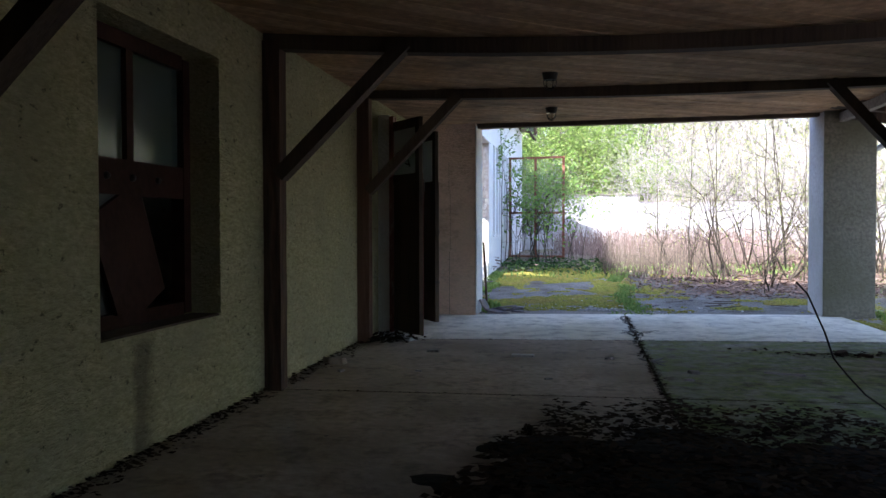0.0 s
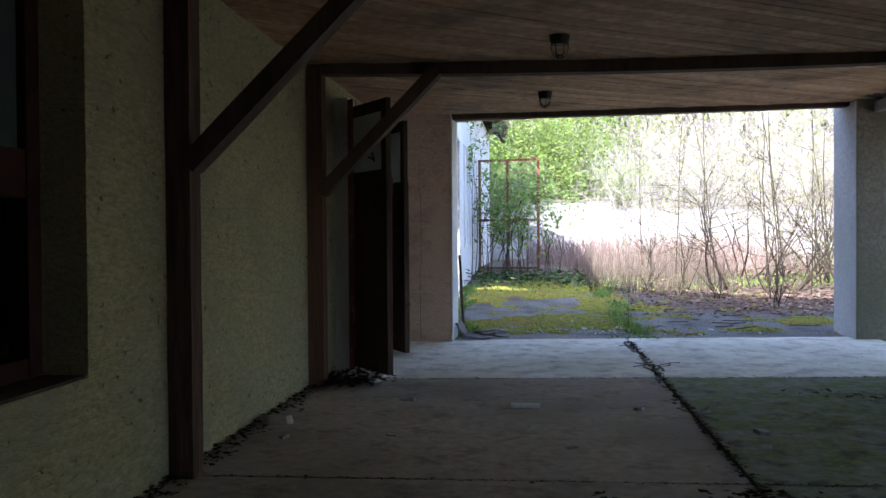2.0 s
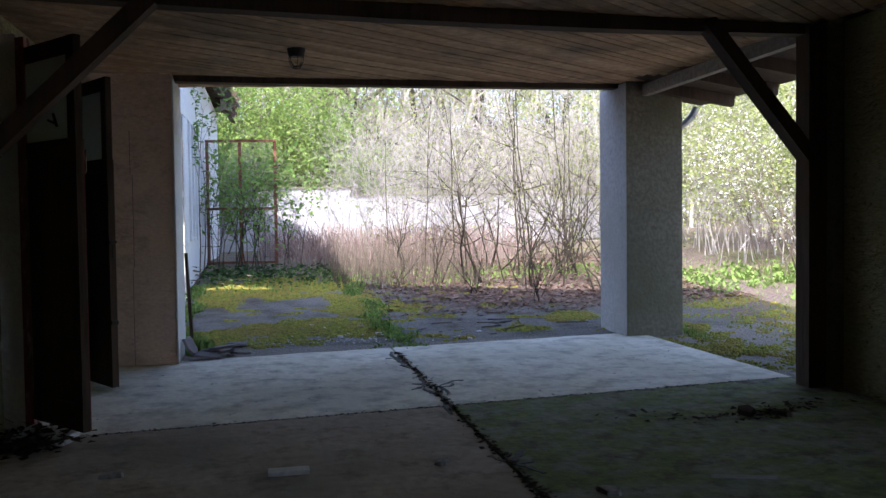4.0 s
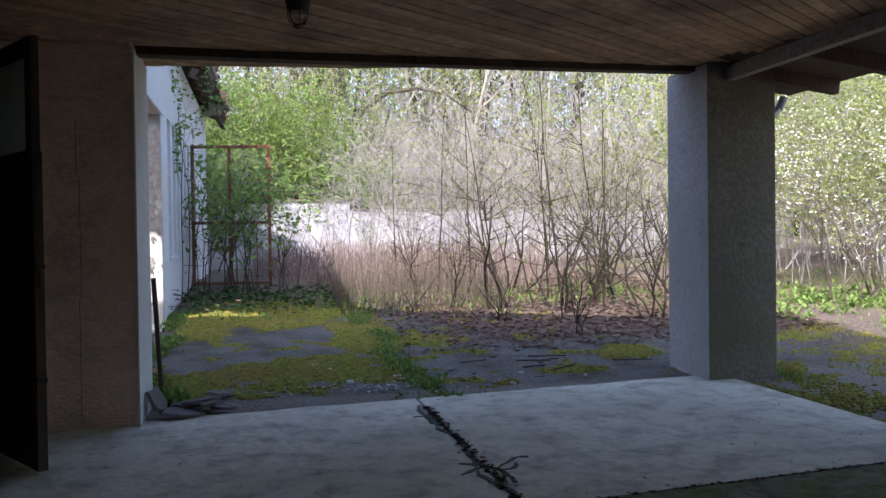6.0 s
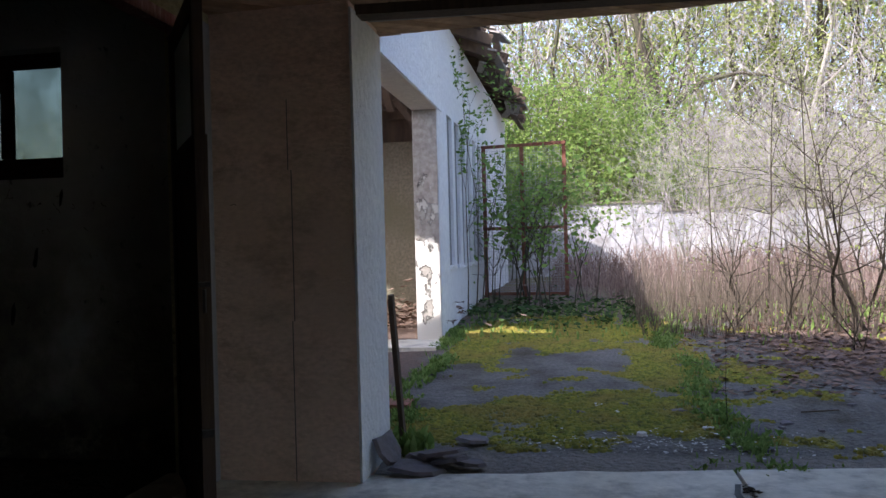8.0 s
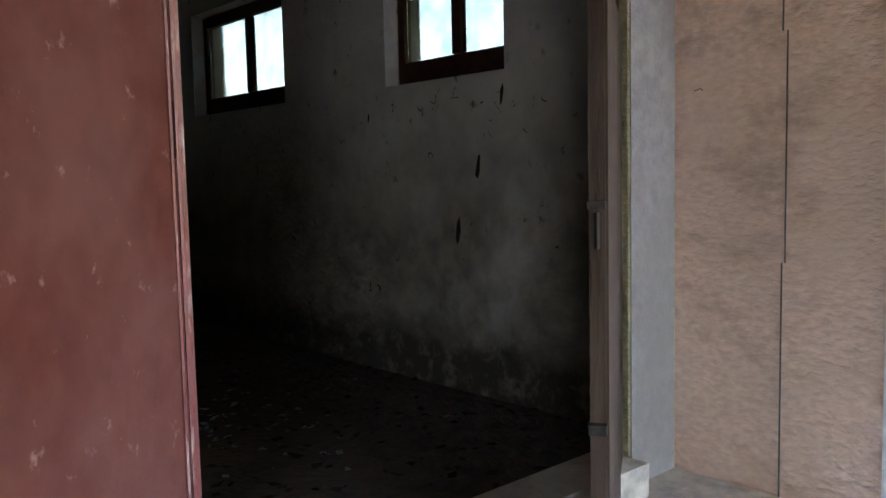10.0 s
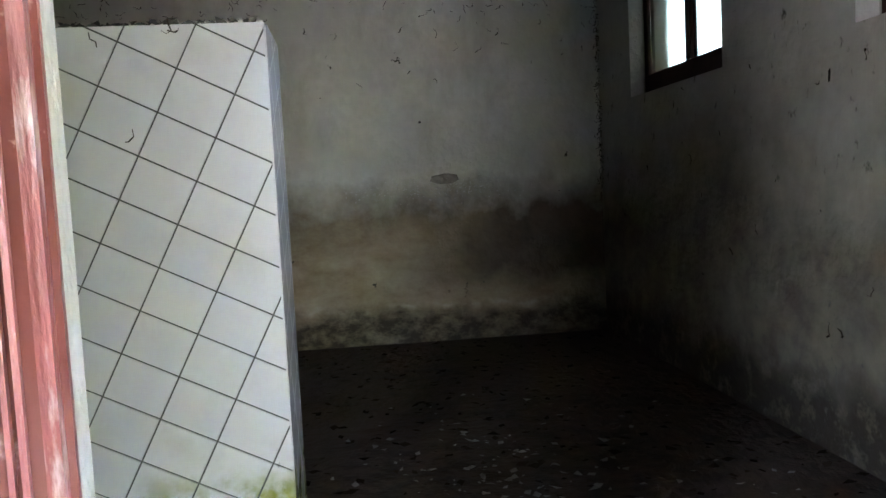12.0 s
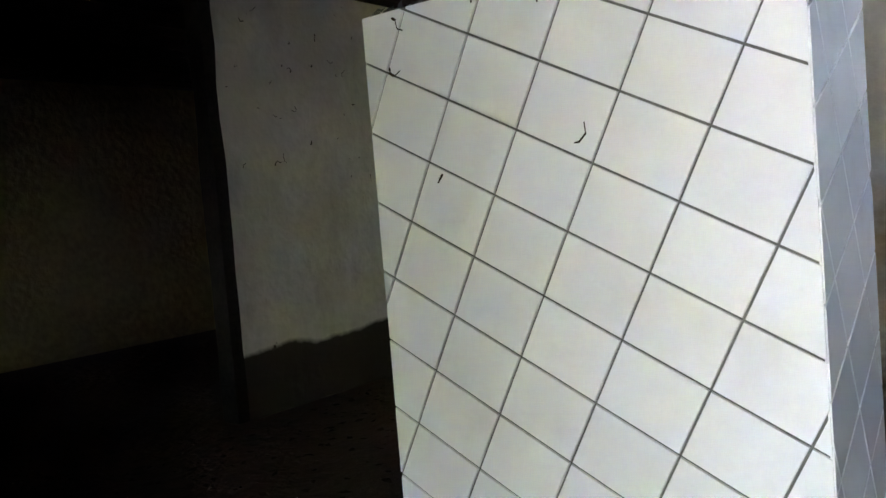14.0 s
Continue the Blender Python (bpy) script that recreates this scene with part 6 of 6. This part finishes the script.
grass("broad_weeds", 130, lambda r: (r.gauss(-0.88, 0.06), r.gauss(13.45, 0.08)), (0.07, 0.15), "lush green weed behind the slates", 7, 0.022)


def litter_yard(r):
    while True:
        x, y = r.uniform(1.2, 6.6), r.uniform(14.9, 22)
        if r.random() < 0.25 + min(0.75, max(0, (x - 1.6) * 0.5) * max(0.0, y - 15)):
            return x, y, gz(x, y)


scatter("leaf_litter", M_LITTER, 14000, litter_yard, (0.02, 0.055), "brown fallen leaves under the bare shrubs", "leaf litter", 71, 0.004, 0.7)
scatter("yard_crumbs", M_PAPER, 260, lambda r: ((x_ := r.gauss(0.8, 0.45)), (y_ := r.gauss(13.62, 0.12)), gz(x_, y_) + 0.01), (0.005, 0.02), "pale crumbs scattered along the yard edge", "rubble", 72, 0.006, 0.6)
scatter("ivy", M_LEAFIVY, 700, lambda r: ((x_ := r.uniform(-1.3, 1.0)), (y_ := r.gauss(19.8, 0.8)), gz(x_, y_) + r.uniform(0, 0.1)), (0.03, 0.07), "low ivy at the foot of the saplings", "ivy", 73, 0.01, 1.0)
for i, (x, y, sx, sy, rz, tilt, ti) in enumerate([(-0.90, 12.98, 0.13, 0.17, 0.3, 58, 0.11), (-0.72, 12.93, 0.19, 0.13, 0.1, 8, 0.02), (-0.56, 13.02, 0.16, 0.11, -0.3, -12, 0.04), (-0.66, 13.16, 0.2, 0.12, 0.5, 5, 0.03), (-0.62, 13.08, 0.17, 0.1, 0.2, -6, 0.075), (-0.45, 13.1, 0.12, 0.07, 0.0, 4, 0.01), (-0.48, 13.62, 0.15, 0.1, 0.4, 6, 0.02)]):
    o = part("slate", lump(0, 0, -0.012, sx, sy, 0.022, 80 + i), M_SLATE)
    o.matrix_world = pose(x, y, max(0, gz(x, y)) + 0.012 + ti, tilt * 0.4, tilt, math.degrees(rz))
    tagged(o, "broken dark grey roof slate lying in a pile by the pier", "slate", "broken slates")
for i in range(26):
    x, y = rm.uniform(0.2, 3.4), rm.uniform(13.5, 15.3)
    s = rm.uniform(0.02, 0.06)
    tagged(part("yard_chip", lump(x, y, gz(x, y) - 0.004, s * 1.4, s * 0.8, 0.018, 500 + i, rm.uniform(0, 3)), M_PAPER if i % 4 == 0 else M_SLATE), "broken chip of slate or plaster on the yard", "debris", "yard chips")
for i in range(9):
    x, y = rm.uniform(1.7, 3.4), rm.uniform(13.9, 15.3)
    a, l = rm.uniform(-0.5, 0.5), rm.uniform(0.12, 0.4)
    tagged(part("fallen_twig", bar(bmesh.new(), (x, y, gz(x, y) + 0.012), (x + l * math.cos(a), y + l * math.sin(a), gz(x + l * math.cos(a), y + l * math.sin(a)) + 0.014), 0.011, 0.011, (0, 0, 1), 4, 0, 0.4), M_TWIG), "dark fallen twig on the asphalt", "twig", "fallen twigs")

# creeper on the white wall
rc = random.Random(15)
segs, tips = [], []
for y0 in (19.6, 20.6, 21.4):
    grow(rc, (-1.31, y0, gz(-1.3, y0)), (0.03, -0.05, 1), 2.9, 0.012, 2, segs, tips, 0.16, 0.05, (1, 3), 0.4, 0.5)
segs = [((max(p[0], -1.345), *p[1:]), (max(q[0], -1.345), *q[1:]), a, c) for p, q, a, c in segs]
cre = thing("wall_creeper", (-1.31, 20.5, gz(-1.3, 20.5)), "leafy creeper climbing the whitewashed wall", "creeper")
part("vine", tubes(segs), M_TWIG, cre)
part("foliage", leaf_mesh([(max(-1.33, t[0] + rc.gauss(0, .05)), t[1] + rc.gauss(0, .07), t[2] + rc.gauss(0, .07)) for t in tips for _ in range(3)], (0.05, 0.09), rc), M_LEAFD, cre)
dp = thing("downpipe", (4.62, 13.75, 0), "grey zinc gutter elbow and downpipe behind the pillar", "downpipe")
part("elbow", tubes([((4.85, 13.72, 2.60), (4.80, 13.72, 2.50), 0.04, 0.04), ((4.80, 13.72, 2.50), (4.72, 13.74, 2.42), 0.04, 0.04), ((4.72, 13.74, 2.42), (4.50, 13.78, 2.28), 0.04, 0.04)], 10), M_ZINC, dp)
part("pipe", tubes([((4.46, 13.80, 2.26), (4.46, 13.80, 0.0), 0.04, 0.04)], 10), M_ZINC, dp)
